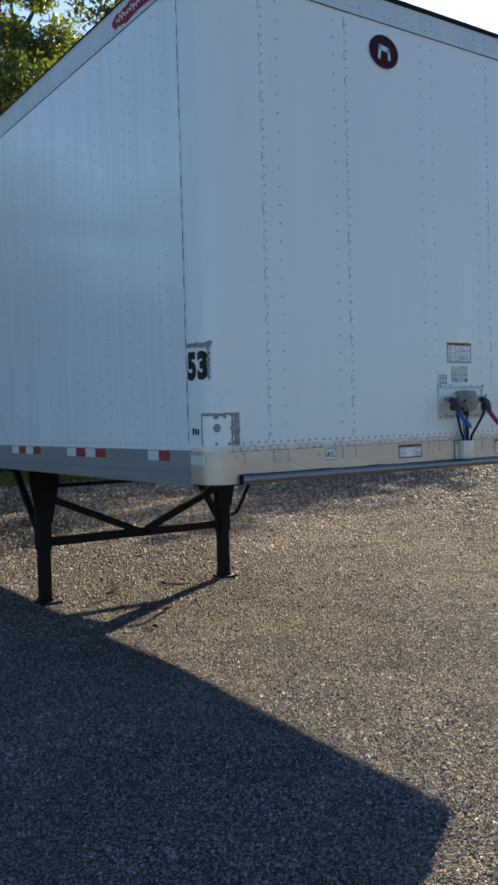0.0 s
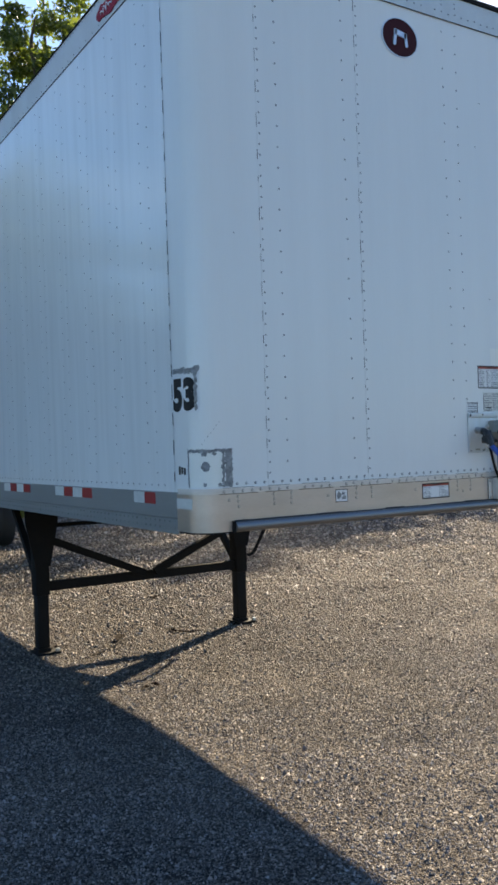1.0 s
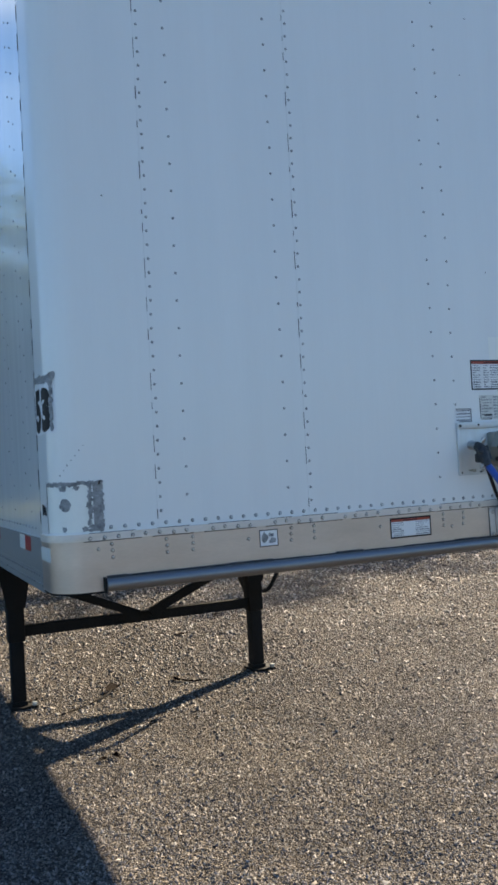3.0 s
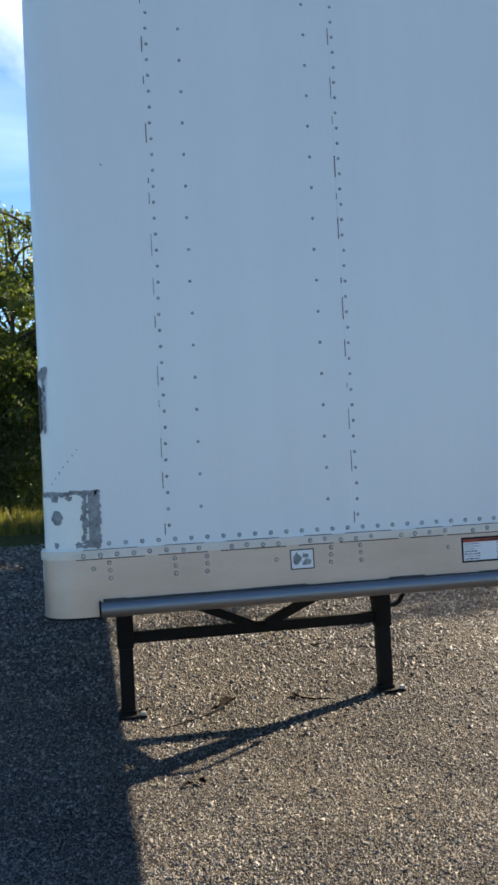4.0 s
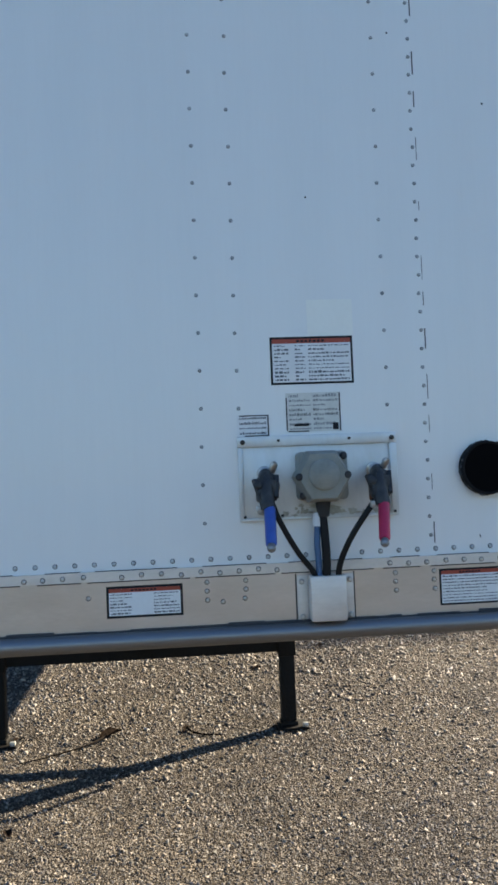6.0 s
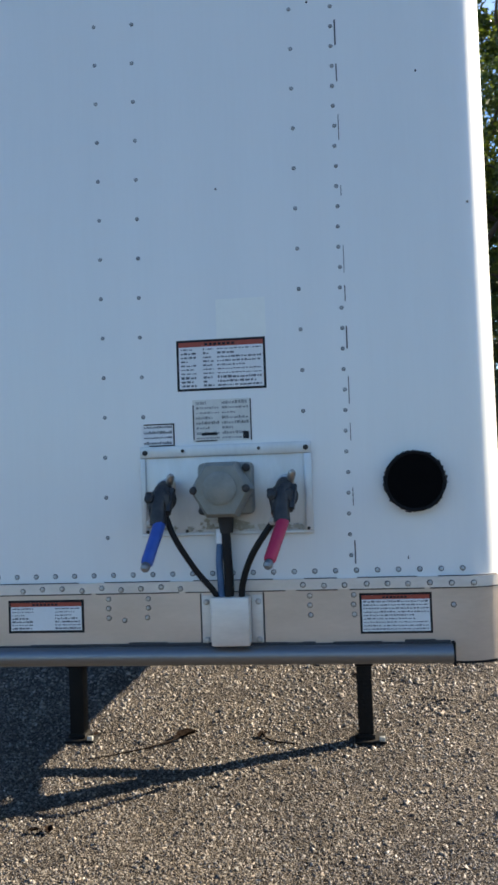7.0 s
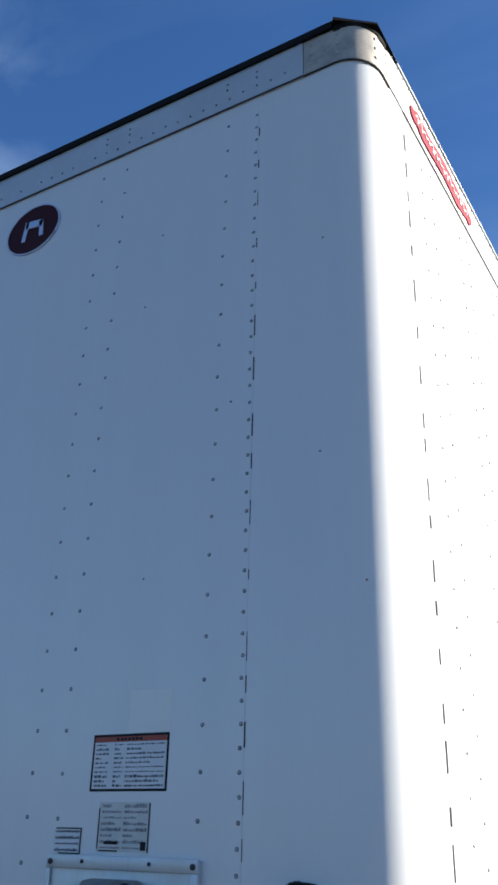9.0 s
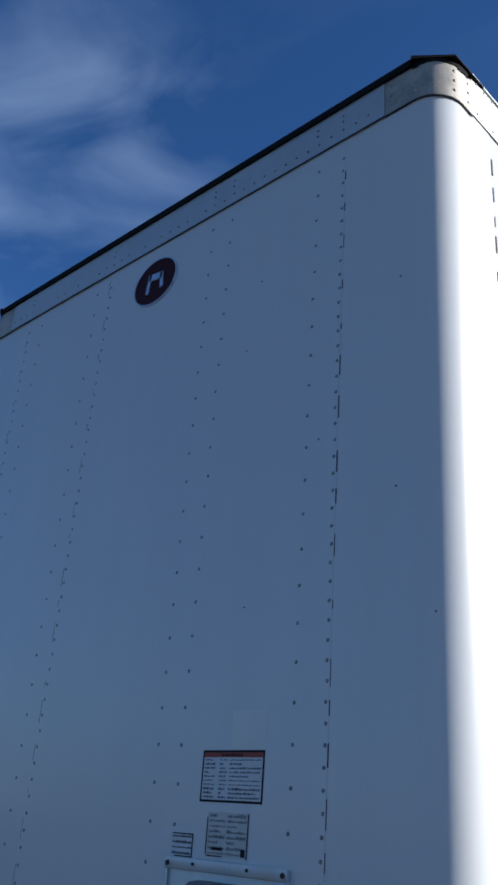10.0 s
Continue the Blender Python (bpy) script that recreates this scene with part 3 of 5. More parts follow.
for sg in (-1, 1):
    a, b = sorted((sg * 1.087, sg * s_side(0.165)))
    cap = sheet("corner_cap", CAP, trailer, a, b, Z_WALL1, 4.050, 0.0065, 0.012, "weathered grey aluminium corner cap")
    bm = bmesh.new()
    add_sheet(bm, a, b, Z_WALL1 - 0.003, Z_WALL1 + 0.001, 0.0078, 0.005)
    part("cap_edge", bm, SEALANT, cap)
    rivets("rivet", [(sg * s, z) for s in (1.11, 1.20, 1.32, s_side(0.14)) for z in (3.94, 3.98, 4.02)], BOLT, cap, r=0.006, off=0.0065)
    bm = bmesh.new()
    vs = [bm.verts.new(v) for v in ((sg * 1.200, -0.030, 4.058), (sg * 1.314, 0.052, 4.058), (sg * 1.307, 0.24, 4.081), (sg * 1.05, 0.16, 4.061), (sg * 1.200, -0.028, 4.072), (sg * 1.312, 0.054, 4.068), (sg * 1.305, 0.24, 4.089), (sg * 1.05, 0.16, 4.078))]
    for q in ((0, 1, 5, 4), (1, 2, 6, 5), (2, 3, 7, 6), (3, 0, 4, 7), (4, 5, 6, 7), (3, 2, 1, 0)):
        bm.faces.new([vs[i] for i in q])
    part("roof_corner", bm, LIP, cap, "bent black roofing at the corner")
    bm = bmesh.new()
    edge = s_steps(1.150, s_side(0.14))
    for k, (c, d) in enumerate(zip(edge, edge[1:])):
        low = 0.015 if k in (1, 2) or k > len(edge) - 4 else 0.006
        add_sheet(bm, *sorted((sg * c, sg * d)), 4.050 - low * rng.uniform(0.4, 1.0), 4.062, 0.0095, 0.004)
    part("torn_sealant", bm, LIP, cap, "ragged black sealant along the roof's corner", smooth=False, kind="stuff")
    side_top = sheet("side_top_rail", TOP_RAIL, trailer, *sorted((sg * s_side(0.168), sg * s_side(LENGTH))), Z_WALL1 + 0.012, 4.082, 0.0035, 0.012)
    bm = bmesh.new()
    add_sheet(bm, *sorted((sg * s_side(0.17), sg * s_side(LENGTH))), Z_WALL1 + 0.0095, Z_WALL1 + 0.0125, 0.0045, 0.004)
    part("rail_edge", bm, SEALANT, side_top, smooth=False)
    bm = bmesh.new()
    add_sheet(bm, *sorted((sg * s_side(0.17), sg * s_side(LENGTH))), 4.0825, 4.090, 0.010, 0.03)
    part("roof_lip", bm, LIP if sg < 0 else TOP_RAIL, side_top, smooth=False)
    rivets("rivet", [(sg * s_side(y), 4.070) for y in np.arange(0.2, 8.0, 0.05)] + [(sg * s_side(y), 3.94) for y in np.arange(0.2, 8.0, 0.1)], ZINC, side_top, r=0.005, sides=5, off=0.0035)
    # red name plate, its lettering too small to tell
    bm = bmesh.new()
    ring = []
    for k in range(72):
        a = 2 * math.pi * k / 72
        swell = 1 + 0.16 * math.sin(9 * a + 0.7) + 0.08 * math.sin(17 * a)
        ring.append((0.688 + 0.335 * math.copysign(abs(math.cos(a)) ** 0.55, math.cos(a)), 3.990 + 0.045 * swell * math.copysign(abs(math.sin(a)) ** 0.7, math.sin(a))))
    for off in (0.004, 0.0085):
        bm.faces.new([bm.verts.new((sg * (HALF + off), y, z)) for y, z in ring])
    bm.faces.ensure_lookup_table()
    va, vb = list(bm.faces[0].verts), list(bm.faces[1].verts)
    for k in range(72):
        bm.faces.new((va[k], va[(k + 1) % 72], vb[(k + 1) % 72], vb[k]))
    plate = part("name_plate", bm, RED_PLATE, trailer, "red wavy-edged plate with pale strokes")
    bm = bmesh.new()
    stroke = [(0.40 + 0.0055 * k + 0.012 * math.sin(k * 0.9), 3.988 + 0.025 * math.sin(k * 0.9 + 0.5) * (0.65 + 0.35 * math.sin(k * 0.23)) + 0.004 * math.sin(k * 0.31)) for k in range(104)]
    for (ya, za), (yb, zb) in zip(stroke, stroke[1:]):
        add_beam(bm, (sg * (HALF + 0.0088), ya, za), (sg * (HALF + 0.0088), yb, zb), 0.0075, 0.002, (1, 0, 0))
    part("plate_mark", bm, LABEL_WHITE, plate, smooth=False, kind="stuff")

# bottom rail round the nose
bm = bmesh.new()
add_sheet(bm, -1.128, 1.148, 1.205, 1.362, 0.009, 0.03)
add_sheet(bm, -s_side(0.22), -1.128, 1.184, 1.362, 0.009, 0.03)
add_sheet(bm, 1.148, s_side(0.22), 1.184, 1.362, 0.009, 0.03)
bmesh.ops.remove_doubles(bm, verts=bm.verts[:], dist=0.0002)
rail = part("bottom_rail", bm, RAIL, trailer, "tan weathered aluminium rail round the nose")
bm = bmesh.new()
add_sheet(bm, -s_side(0.20), s_side(0.20), 1.3605, 1.386, 0.0145, 0.02)
lip = part("rail_strip", bm, STRIP, rail)
heads([(s + 0.02 + rng.uniform(-0.002, 0.002), 1.371 + rng.uniform(-0.003, 0.003)) for s in np.arange(-1.20, 1.20, 0.0508) if not (0.545 < s < 0.66) and rng.random() < 0.72], BOLT, rail, r=0.0053, h=0.0045, off=0.0145)
# broken dark lines drawn for the strip's shadow along its joints
bm = bmesh.new()
z = -1.2
while z < 1.25:
    run = rng.uniform(0.06, 0.28)
    add_sheet(bm, z, min(z + run, 1.27), 1.3575, 1.3603, 0.0135, 0.004)
    add_sheet(bm, z + 0.02, min(z + run * 0.8 + 0.02, 1.27), 1.3863, 1.3880, 0.0110, 0.004)
    z += run + rng.uniform(0.01, 0.05)
part("strip_shadow_gap", bm, SEALANT, rail, "shadow of the rail's joint drawn as broken dark lines", smooth=False, kind="stuff")
trip = [(s + rng.uniform(-0.002, 0.002), z) for s in (-1.10, -0.90, -0.80, -0.40, -0.30, 0.31, 0.41, 0.815, 0.922) for z in (1.345, 1.322, 1.298)]
heads(trip + [(-0.58, 1.318), (0.0, 1.318), (0.35, 1.292), (1.16, 1.318), (-1.15, 1.33)], BOLT, rail, r=0.0052, h=0.005, off=0.009)

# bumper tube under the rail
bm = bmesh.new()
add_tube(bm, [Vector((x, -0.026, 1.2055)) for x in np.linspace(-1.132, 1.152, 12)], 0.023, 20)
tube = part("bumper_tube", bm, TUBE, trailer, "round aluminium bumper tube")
for x in (-1.135, 1.155):
    # uneven dark strip drawn for the shade and dirt above the tube
    box("end_plate", FRAME, tube, x - 0.003, x + 0.003, -0.036, -0.009, 1.178, 1.232)
bm = bmesh.new()
x = -1.125
while x < 1.14:
    run = rng.uniform(0.03, 0.14)
    add_box(bm, x, min(x + run, 1.148), -0.0185, -0.0092, 1.2245, 1.2305 + rng.uniform(0, 0.0065))
    x += run
part("dirt_line", bm, SEALANT, tube, "shade and dirt between tube and rail drawn as a dark strip", smooth=False, kind="stuff")
# thin dark strips along the lower edge of the nose rail's corners
for a, b in ((-s_side(0.20), -1.13), (1.15, s_side(0.20))):
    sheet("nose_seal", LIP, rail, a, b, 1.1775, 1.1838, 0.0085, 0.012)

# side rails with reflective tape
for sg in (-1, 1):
    side_rail = sheet("side_rail", SIDE_RAIL_SHADED, trailer, *sorted((sg * s_side(0.222), sg * s_side(LENGTH))), 1.243, 1.368, 0.006, 0.04)
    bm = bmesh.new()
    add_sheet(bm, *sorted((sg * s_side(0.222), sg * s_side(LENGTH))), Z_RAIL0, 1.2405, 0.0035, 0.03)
    part("rail_flange", bm, SIDE_RAIL_SHADED, side_rail)
    rivets("rivet", [(sg * s_side(y), zz) for y in np.arange(0.26, 12.0, 0.055) for zz in (1.195, 1.225)], ZINC, side_rail, r=0.006, sides=5, off=0.0035)
    for start in (0.462 if sg < 0 else 0.43, 1.325, 2.50, 3.68, 4.85, 6.03, 7.2, 8.38):
        count, run = (2, 0.132) if start < 1 else (4, 0.162)
        for k in range(count):
            a, b = start + run * k, start + run * (k + 1) - 0.002
            sheet("reflective_tape", TAPE_RED if (k % 2 == 0) == (sg < 0) else TAPE_WHITE, side_rail, *sorted((sg * s_side(a), sg * s_side(b))), 1.304, 1.362, 0.0070, 0.0012)
    if sg < 0:
        sheet("reflective_tape", TAPE_WHITE, side_rail, -s_side(0.218), -s_side(0.074), 1.292, 1.340, 0.0102, 0.0014)
    else:
        sheet("reflective_tape", TAPE_RED, side_rail, s_side(0.140), s_side(0.219), 1.290, 1.350, 0.0102, 0.0014)
        for a, z0, z1 in ((0.118, 1.450, 1.502), (0.150, 1.455, 1.500), (0.166, 1.478, 1.497), (0.184, 1.448, 1.492)):
            sheet("worn_mark", RED_PLATE, trailer, s_side(a), s_side(a + 0.014), z0, z1, 0.0024, 0.001, "worn dark red marking")

# number label on the corner
tag = sheet("length_label", LABEL_WHITE, trailer, -s_side(0.246), -(FLAT + ARC * 0.5), 1.742, 1.950, 0.0010, 0.0008, "peeling white label with black 53")
for body, left_u, right_u in (("5", 0.0, 0.47), ("3", 0.53, 1.0)):
    text = bpy.data.curves.new("digit", "FONT")
    text.body, text.size, text.offset = body, 0.205, 0.013
    holder = new("digit", text)
    bpy.context.view_layer.update()
    flat = bpy.data.meshes.new_from_object(holder.evaluated_get(bpy.context.evaluated_depsgraph_get()))
    bpy.data.objects.remove(holder)
    cutter = bmesh.new()
    cutter.from_mesh(flat)
    span = [v.co.x for v in cutter.verts]
    for k in range(1, 14):
        cx = min(span) + (max(span) - min(span)) * k / 14
        bmesh.ops.bisect_plane(cutter, geom=cutter.verts[:] + cutter.edges[:] + cutter.faces[:], plane_co=(cx, 0, 0), plane_no=(1, 0, 0))
    cutter.to_mesh(flat)
    cutter.free()
    xs = [v.co.x for v in flat.vertices]
    ys = [v.co.y for v in flat.vertices]
    for v in flat.vertices:
        u = left_u + (right_u - left_u) * (v.co.x - min(xs)) / (max(xs) - min(xs))
        w = (v.co.y - min(ys)) / (max(ys) - min(ys))
        s = -s_side(0.240) + u * (s_side(0.240) - FLAT - ARC * 0.60)
        px, py, _, _ = skin(s, 0.0017)
        v.co = (px, py, 1.750 + w * 0.157)
    flat.materials.append(LABEL_BLACK)
    digit = new("digit", flat)
    digit.parent = tag


def blot(bm, s, z, rs, rz, off, rough=0.35, sides=11):
    """A flat uneven spot on the skin."""
    pts = []
    for k in range(sides):
        a = 2 * math.pi * k / sides
        f = 1 + rng.uniform(-rough, rough)
        x, y, _, _ = skin(s + rs * f * math.cos(a), off)
        pts.append(bm.verts.new((x, y, z + rz * f * math.sin(a))))
    x, y, _, _ = skin(s, off)
    mid = bm.verts.new((x, y, z))
    for k in range(sides):
        bm.faces.new((mid, pts[k], pts[(k + 1) % sides]))


bm = bmesh.new()
for k in range(9):
    blot(bm, -s_side(0.225) + 0.024 * k, 1.938 + rng.uniform(-0.004, 0.006), 0.018, 0.014, 0.0021 + 0.00012 * k)
for k in range(6):
    blot(bm, -(FLAT + ARC * 0.62), 1.77 + 0.03 * k, 0.010, 0.018, 0.0023 + 0.00012 * k)
part("label_residue", bm, RESIDUE, tag, "torn grey edge", smooth=False, kind="stuff")

# square of glue residue where a placard was
left, right, low, high = -s_side(0.108), -1.128, 1.394, 1.566
placard = sheet("placard_patch", GHOST, trailer, left + 0.004, right - 0.034, low, high - 0.008, 0.0012, 0.001, "pale square left by a placard with grey glue edges")
bm = bmesh.new()
add_sheet(bm, left + 0.006, right, high - 0.0078, high, 0.0016, 0.0008)
add_sheet(bm, right - 0.030, right, low, high - 0.0082, 0.0016, 0.0008)
for k in range(20):
    u = k / 19
    blot(bm, left + 0.01 + u * (right - left - 0.02), high - 0.004 + rng.uniform(-0.004, 0.003), 0.010, 0.007, 0.0018 + 0.00015 * (k % 4))
    blot(bm, right - 0.001 + rng.uniform(-0.004, 0.002), low + 0.004 + u * (high - low - 0.008), 0.008, 0.010, 0.0018 + 0.00015 * (k % 4))
    blot(bm, left + rng.uniform(0, 0.008), low + 0.004 + u * (high - low - 0.008), 0.005, 0.009, 0.0018 + 0.00015 * (k % 4))
for k in range(16):
    blot(bm, right - 0.040 + rng.uniform(-0.008, 0.006), low + 0.006 + 0.0102 * k, rng.uniform(0.005, 0.012), 0.007, 0.0026 + 0.0001 * (k % 3))
blot(bm, -1.256, 1.489, 0.021, 0.021, 0.0022, 0.14, 16)
blot(bm, -1.262, 1.545, 0.016, 0.010, 0.0022)
blot(bm, -1.215, 1.548, 0.012, 0.008, 0.0022)
blot(bm, -1.262, 1.403, 0.009, 0.012, 0.0022)
blot(bm, -1.190, 1.404, 0.010, 0.010, 0.0022)
part("glue_edge", bm, RESIDUE, placard, smooth=False, kind="stuff")
bm = bmesh.new()
for k in range(3):
    add_sheet(bm, -s_side(0.205) + 0.026 * k, -s_side(0.205) + 0.026 * k + 0.018, 1.452 + 0.004 * (k % 2), 1.492 - 0.004 * k, 0.0014, 0.001)
part("small_mark", bm, LABEL_BLACK, trailer, "small worn black marking", smooth=False)


# a row of small scratches and a nick in the paint
for k in range(7):
    u = k / 6
    sheet("scratch", RESIDUE, panel_l, -1.272 + 0.086 * u, -1.272 + 0.086 * u + 0.003, 1.590 + 0.102 * u + rng.uniform(-0.002, 0.002), 1.593 + 0.102 * u + rng.uniform(0.001, 0.004), 0.0007, 0.0008)
sheet("scratch", SEALANT, panel_r, 1.057, 1.0595, 1.428, 1.436, 0.0020, 0.0008)


def printed(name, s0, s1, z0, z1, off, base, border, header, rows, cols, label, seed, pale=False):
    """A printed label: base sheet, border, header band, bars for lines of print."""
    r = random.Random(seed)
    lab = sheet(name, base, trailer, s0 + border, s1 - border, z0 + border, z1 - border, off + 0.0010, 0.0008, label)
    h, w = z1 - z0, s1 - s0
    if border:
        sheet("label_border", LABEL_BLACK, lab, s0, s1, z0, z1, off + 0.0006, 0.0006)
    zt = z1 - border
    if header:
        sheet("label_header", LABEL_ORANGE, lab, s0 + border, s1 - border, z1 - border - header, z1 - border, off + 0.0013, 0.0006)
        zt -= header
        bm = bmesh.new()
        c = (s0 + s1) / 2
        for k in range(7):
            add_sheet(bm, c - w * 0.18 + w * 0.05 * k, c - w * 0.18 + w * 0.05 * k + w * 0.035, zt + header * 0.25, zt + header * 0.75, off + 0.0019, 0.0006)
        part("header_mark", bm, LABEL_BLACK, lab, smooth=False, kind="stuff")
    bm = bmesh.new()
    room = zt - z0 - border
    for i in range(rows):
        zc = zt - room * (i + 0.6) / (rows + 0.3)
        th = room / rows * r.uniform(0.3, 0.7)
        for j, (a, b) in enumerate(cols):
            u = a
            stop = b if r.random() < 0.75 else a + (b - a) * r.uniform(0.4, 0.9)
            while u < stop - 0.01:
                v = min(u + r.uniform(0.008, 0.05), stop)
                tall = th * r.uniform(0.55, 1.0)
                add_sheet(bm, s0 + w * u, s0 + w * v, zc - th / 2, zc - th / 2 + tall, off + 0.0015, 0.0006)
                u = v + r.uniform(0.006, 0.016)
    part("print_line", bm, PRINT if not pale else RESIDUE, lab, smooth=False, kind="stuff")
    return lab


F = 0.0024
printed("warning_label", 0.502, 0.728, 1.861, 1.990, F, LABEL_WHITE, 0.0060, 0.012, 10, ((0.05, 0.22), (0.30, 0.42), (0.46, 0.95)), "white warning label with orange header and black border", 1)
sheet("cleaner_patch", GHOST, trailer, 0.606, 0.731, 1.9925, 2.090, F + 0.0007, 0.0006, "paler square where a label was")
lab2 = printed("data_label", 0.539, 0.687, 1.733, 1.838, F, LABEL_SILVER, 0.0, 0.0, 8, ((0.06, 0.45), (0.5, 0.95)), "worn silver data label with fine print", 2, True)
for a, b, c, d in ((0.539, 0.542, 1.738, 1.825), (0.684, 0.687, 1.733, 1.836), (0.545, 0.60, 1.733, 1.736), (0.665, 0.68, 1.737, 1.755), (0.56, 0.60, 1.748, 1.755)):
    sheet("label_line", LABEL_BLACK, lab2, a, b, c, d, F + 0.0020, 0.0008)
lab3 = printed("small_label", 0.405, 0.491, 1.725, 1.782, F, LABEL_WHITE, 0.0, 0.0, 4, ((0.08, 0.92),), "small white label with print", 3)
for a, b, c, d in ((0.4875, 0.491, 1.725, 1.782), (0.412, 0.487, 1.779, 1.782), (0.425, 0.487, 1.725, 1.728)):
    sheet("label_line", LABEL_BLACK, lab3, a, b, c, d, F + 0.0020, 0.0008)
printed("rail_label", 0.046, 0.245, 1.263, 1.346, 0.009, LABEL_WHITE, 0.0065, 0.010, 7, ((0.05, 0.33), (0.62, 0.95)), "white rail label with orange header and black border", 4)
printed("rail_label", 0.936, 1.109, 1.251, 1.349, 0.009, LABEL_WHITE, 0.0055, 0.010, 9, ((0.05, 0.95),), "white rail label with orange header and black border", 5)
mini = printed("emblem_label", -0.535, -0.457, 1.282, 1.346, 0.009, LABEL_WHITE, 0.0035, 0.0, 2, ((0.5, 0.9),), "small worn label with a dark emblem", 6)
bm = bmesh.new()
blot(bm, -0.512, 1.316, 0.012, 0.018, 0.0105, 0.3)
blot(bm, -0.480, 1.306, 0.012, 0.010, 0.0107, 0.3)
part("emblem", bm, RESIDUE, mini, smooth=False)

# oval badge with a plain light shape
bm = bmesh.new()
for rx, rz, off in ((0.125, 0.104, 0.0022), (0.125, 0.104, 0.0066)):
    bm.faces.new([bm.verts.new((rx * math.cos(2 * math.pi * k / 40), -off, 3.733 + rz * math.sin(2 * math.pi * k / 40))) for k in range(40)])
bm.faces.ensure_lookup_table()
va, vb = list(bm.faces[0].verts), list(bm.faces[1].verts)
for k in range(40):
    bm.faces.new((va[k], va[(k + 1) % 40], vb[(k + 1) % 40], vb[k]))
badge = part("badge", bm, MAROON, trailer, "round maroon badge with a light mark")
bm = bmesh.new()
add_lathe(bm, ((0.0, 0.1255), (0.006, 0.1255), (0.006, 0.1205), (0.0, 0.1205)), (0, -0.0022, 0), (0, -1, 0), 48)
bmesh.ops.transform(bm, matrix=Matrix.Translation((0, 0, 3.733)) @ Matrix.Diagonal((1, 1, 0.832, 1)), verts=bm.verts[:])
part("badge_rim", bm, BADGE_LIGHT, badge)
bm = bmesh.new()
for x0, z0, x1, z1, w in ((-0.026, 3.775, -0.036, 3.688, 0.018), (-0.032, 3.760, 0.040, 3.748, 0.030), (0.034, 3.762, 0.042, 3.690, 0.018)):
    add_beam(bm, (x0 * 1.1, -0.0078, z0), (x1 * 1.1, -0.0078, z1), w, 0.003, (0, 1, 0))
part("badge_mark", bm, BADGE_LIGHT, badge, smooth=False)

# round vent with a ragged rim
bm = bmesh.new()
add_lathe(bm, ((0.030, 0.0665), (0.0303, 0.066), (0.004, 0.062), (0.003, 0.02)), (1.080, -0.001, 1.617), (0, -1, 0), 36)
vent = part("round_vent", bm, HOLE, trailer, "round black vent with a ragged rim")
bm = bmesh.new()
add_lathe(bm, ((0.0, 0.073), (0.018, 0.074), (0.030, 0.0725), (0.032, 0.070), (0.0305, 0.0655), (0.004, 0.0645)), (1.080, -0.001, 1.617), (0, -1, 0), 36)
part("vent_rim", bm, LIP, vent, "worn black rim")
bm = bmesh.new()
for k in range(44):
    a = 2 * math.pi * (k + rng.random()) / 44
    rr = 0.0722 + rng.uniform(-0.002, 0.0018)
    add_box(bm, -0.005, 0.005, -0.004, 0.004, -0.003, 0.003, 0, Matrix.Translation((1.080 + rr * math.cos(a), -0.006 - rng.uniform(0, 0.024), 1.617 + rr * math.sin(a))) @ Matrix.Rotation(-a + math.pi / 2 + rng.uniform(-0.5, 0.5), 4, "Y") @ Matrix.Diagonal((rng.uniform(0.4, 1.5), 1, rng.uniform(0.4, 1.4), 1)))
part("rim_gasket", bm, SEALANT, vent, "crumbling dark gasket", kind="stuff")

# connector plate
plate = box("connector_plate", PLATE, trailer, 0.405, 0.831, -0.010, -0.0022, 1.501, 1.721, 0.001, "aluminium connector plate with a folded edge")
bm = bmesh.new()
add_box(bm, 0.403, 0.833, -0.018, -0.0101, 1.696, 1.724, 0.002)
add_box(bm, 0.403, 0.833, -0.0135, -0.0101, 1.499, 1.506, 0.001)
add_box(bm, 0.814, 0.833, -0.018, -0.0101, 1.5065, 1.6955, 0.002)
add_box(bm, 0.403, 0.416, -0.015, -0.0101, 1.5065, 1.6955, 0.002)
part("plate_edge", bm, PLATE, plate)
for x, z in ((0.417, 1.709), (0.513, 1.711), (0.704, 1.711), (0.820, 1.709), (0.417, 1.511), (0.517, 1.511), (0.745, 1.511), (0.821, 1.511)):
    bm = bmesh.new()
    r = 0.0068 if z > 1.6 and (x < 0.45 or x > 0.8) else 0.0042
    add_lathe(bm, ((-0.004, r), (0.003, r), (0.005, r * 0.55)), (x, -0.018 if z > 1.6 or x > 0.8 else -0.012, z), (0, -1, 0), 8)
    part("screw", bm, DARK_CAST, plate)

bm = bmesh.new()
for k in range(44):
    low = k % 3 > 0
    blot(bm, rng.uniform(0.42, 0.81) if low else rng.uniform(0.55, 0.70), 1.514 + rng.uniform(-0.004, 0.006) + (0 if low else rng.uniform(0, 0.018)), rng.uniform(0.004, 0.018), rng.uniform(0.003, 0.007), 0.0112 + 0.00006 * k, 0.45, 17)
part("plate_dirt", bm, DUST, plate, "brown-grey dirt along the plate's foot", smooth=False, kind="stuff")

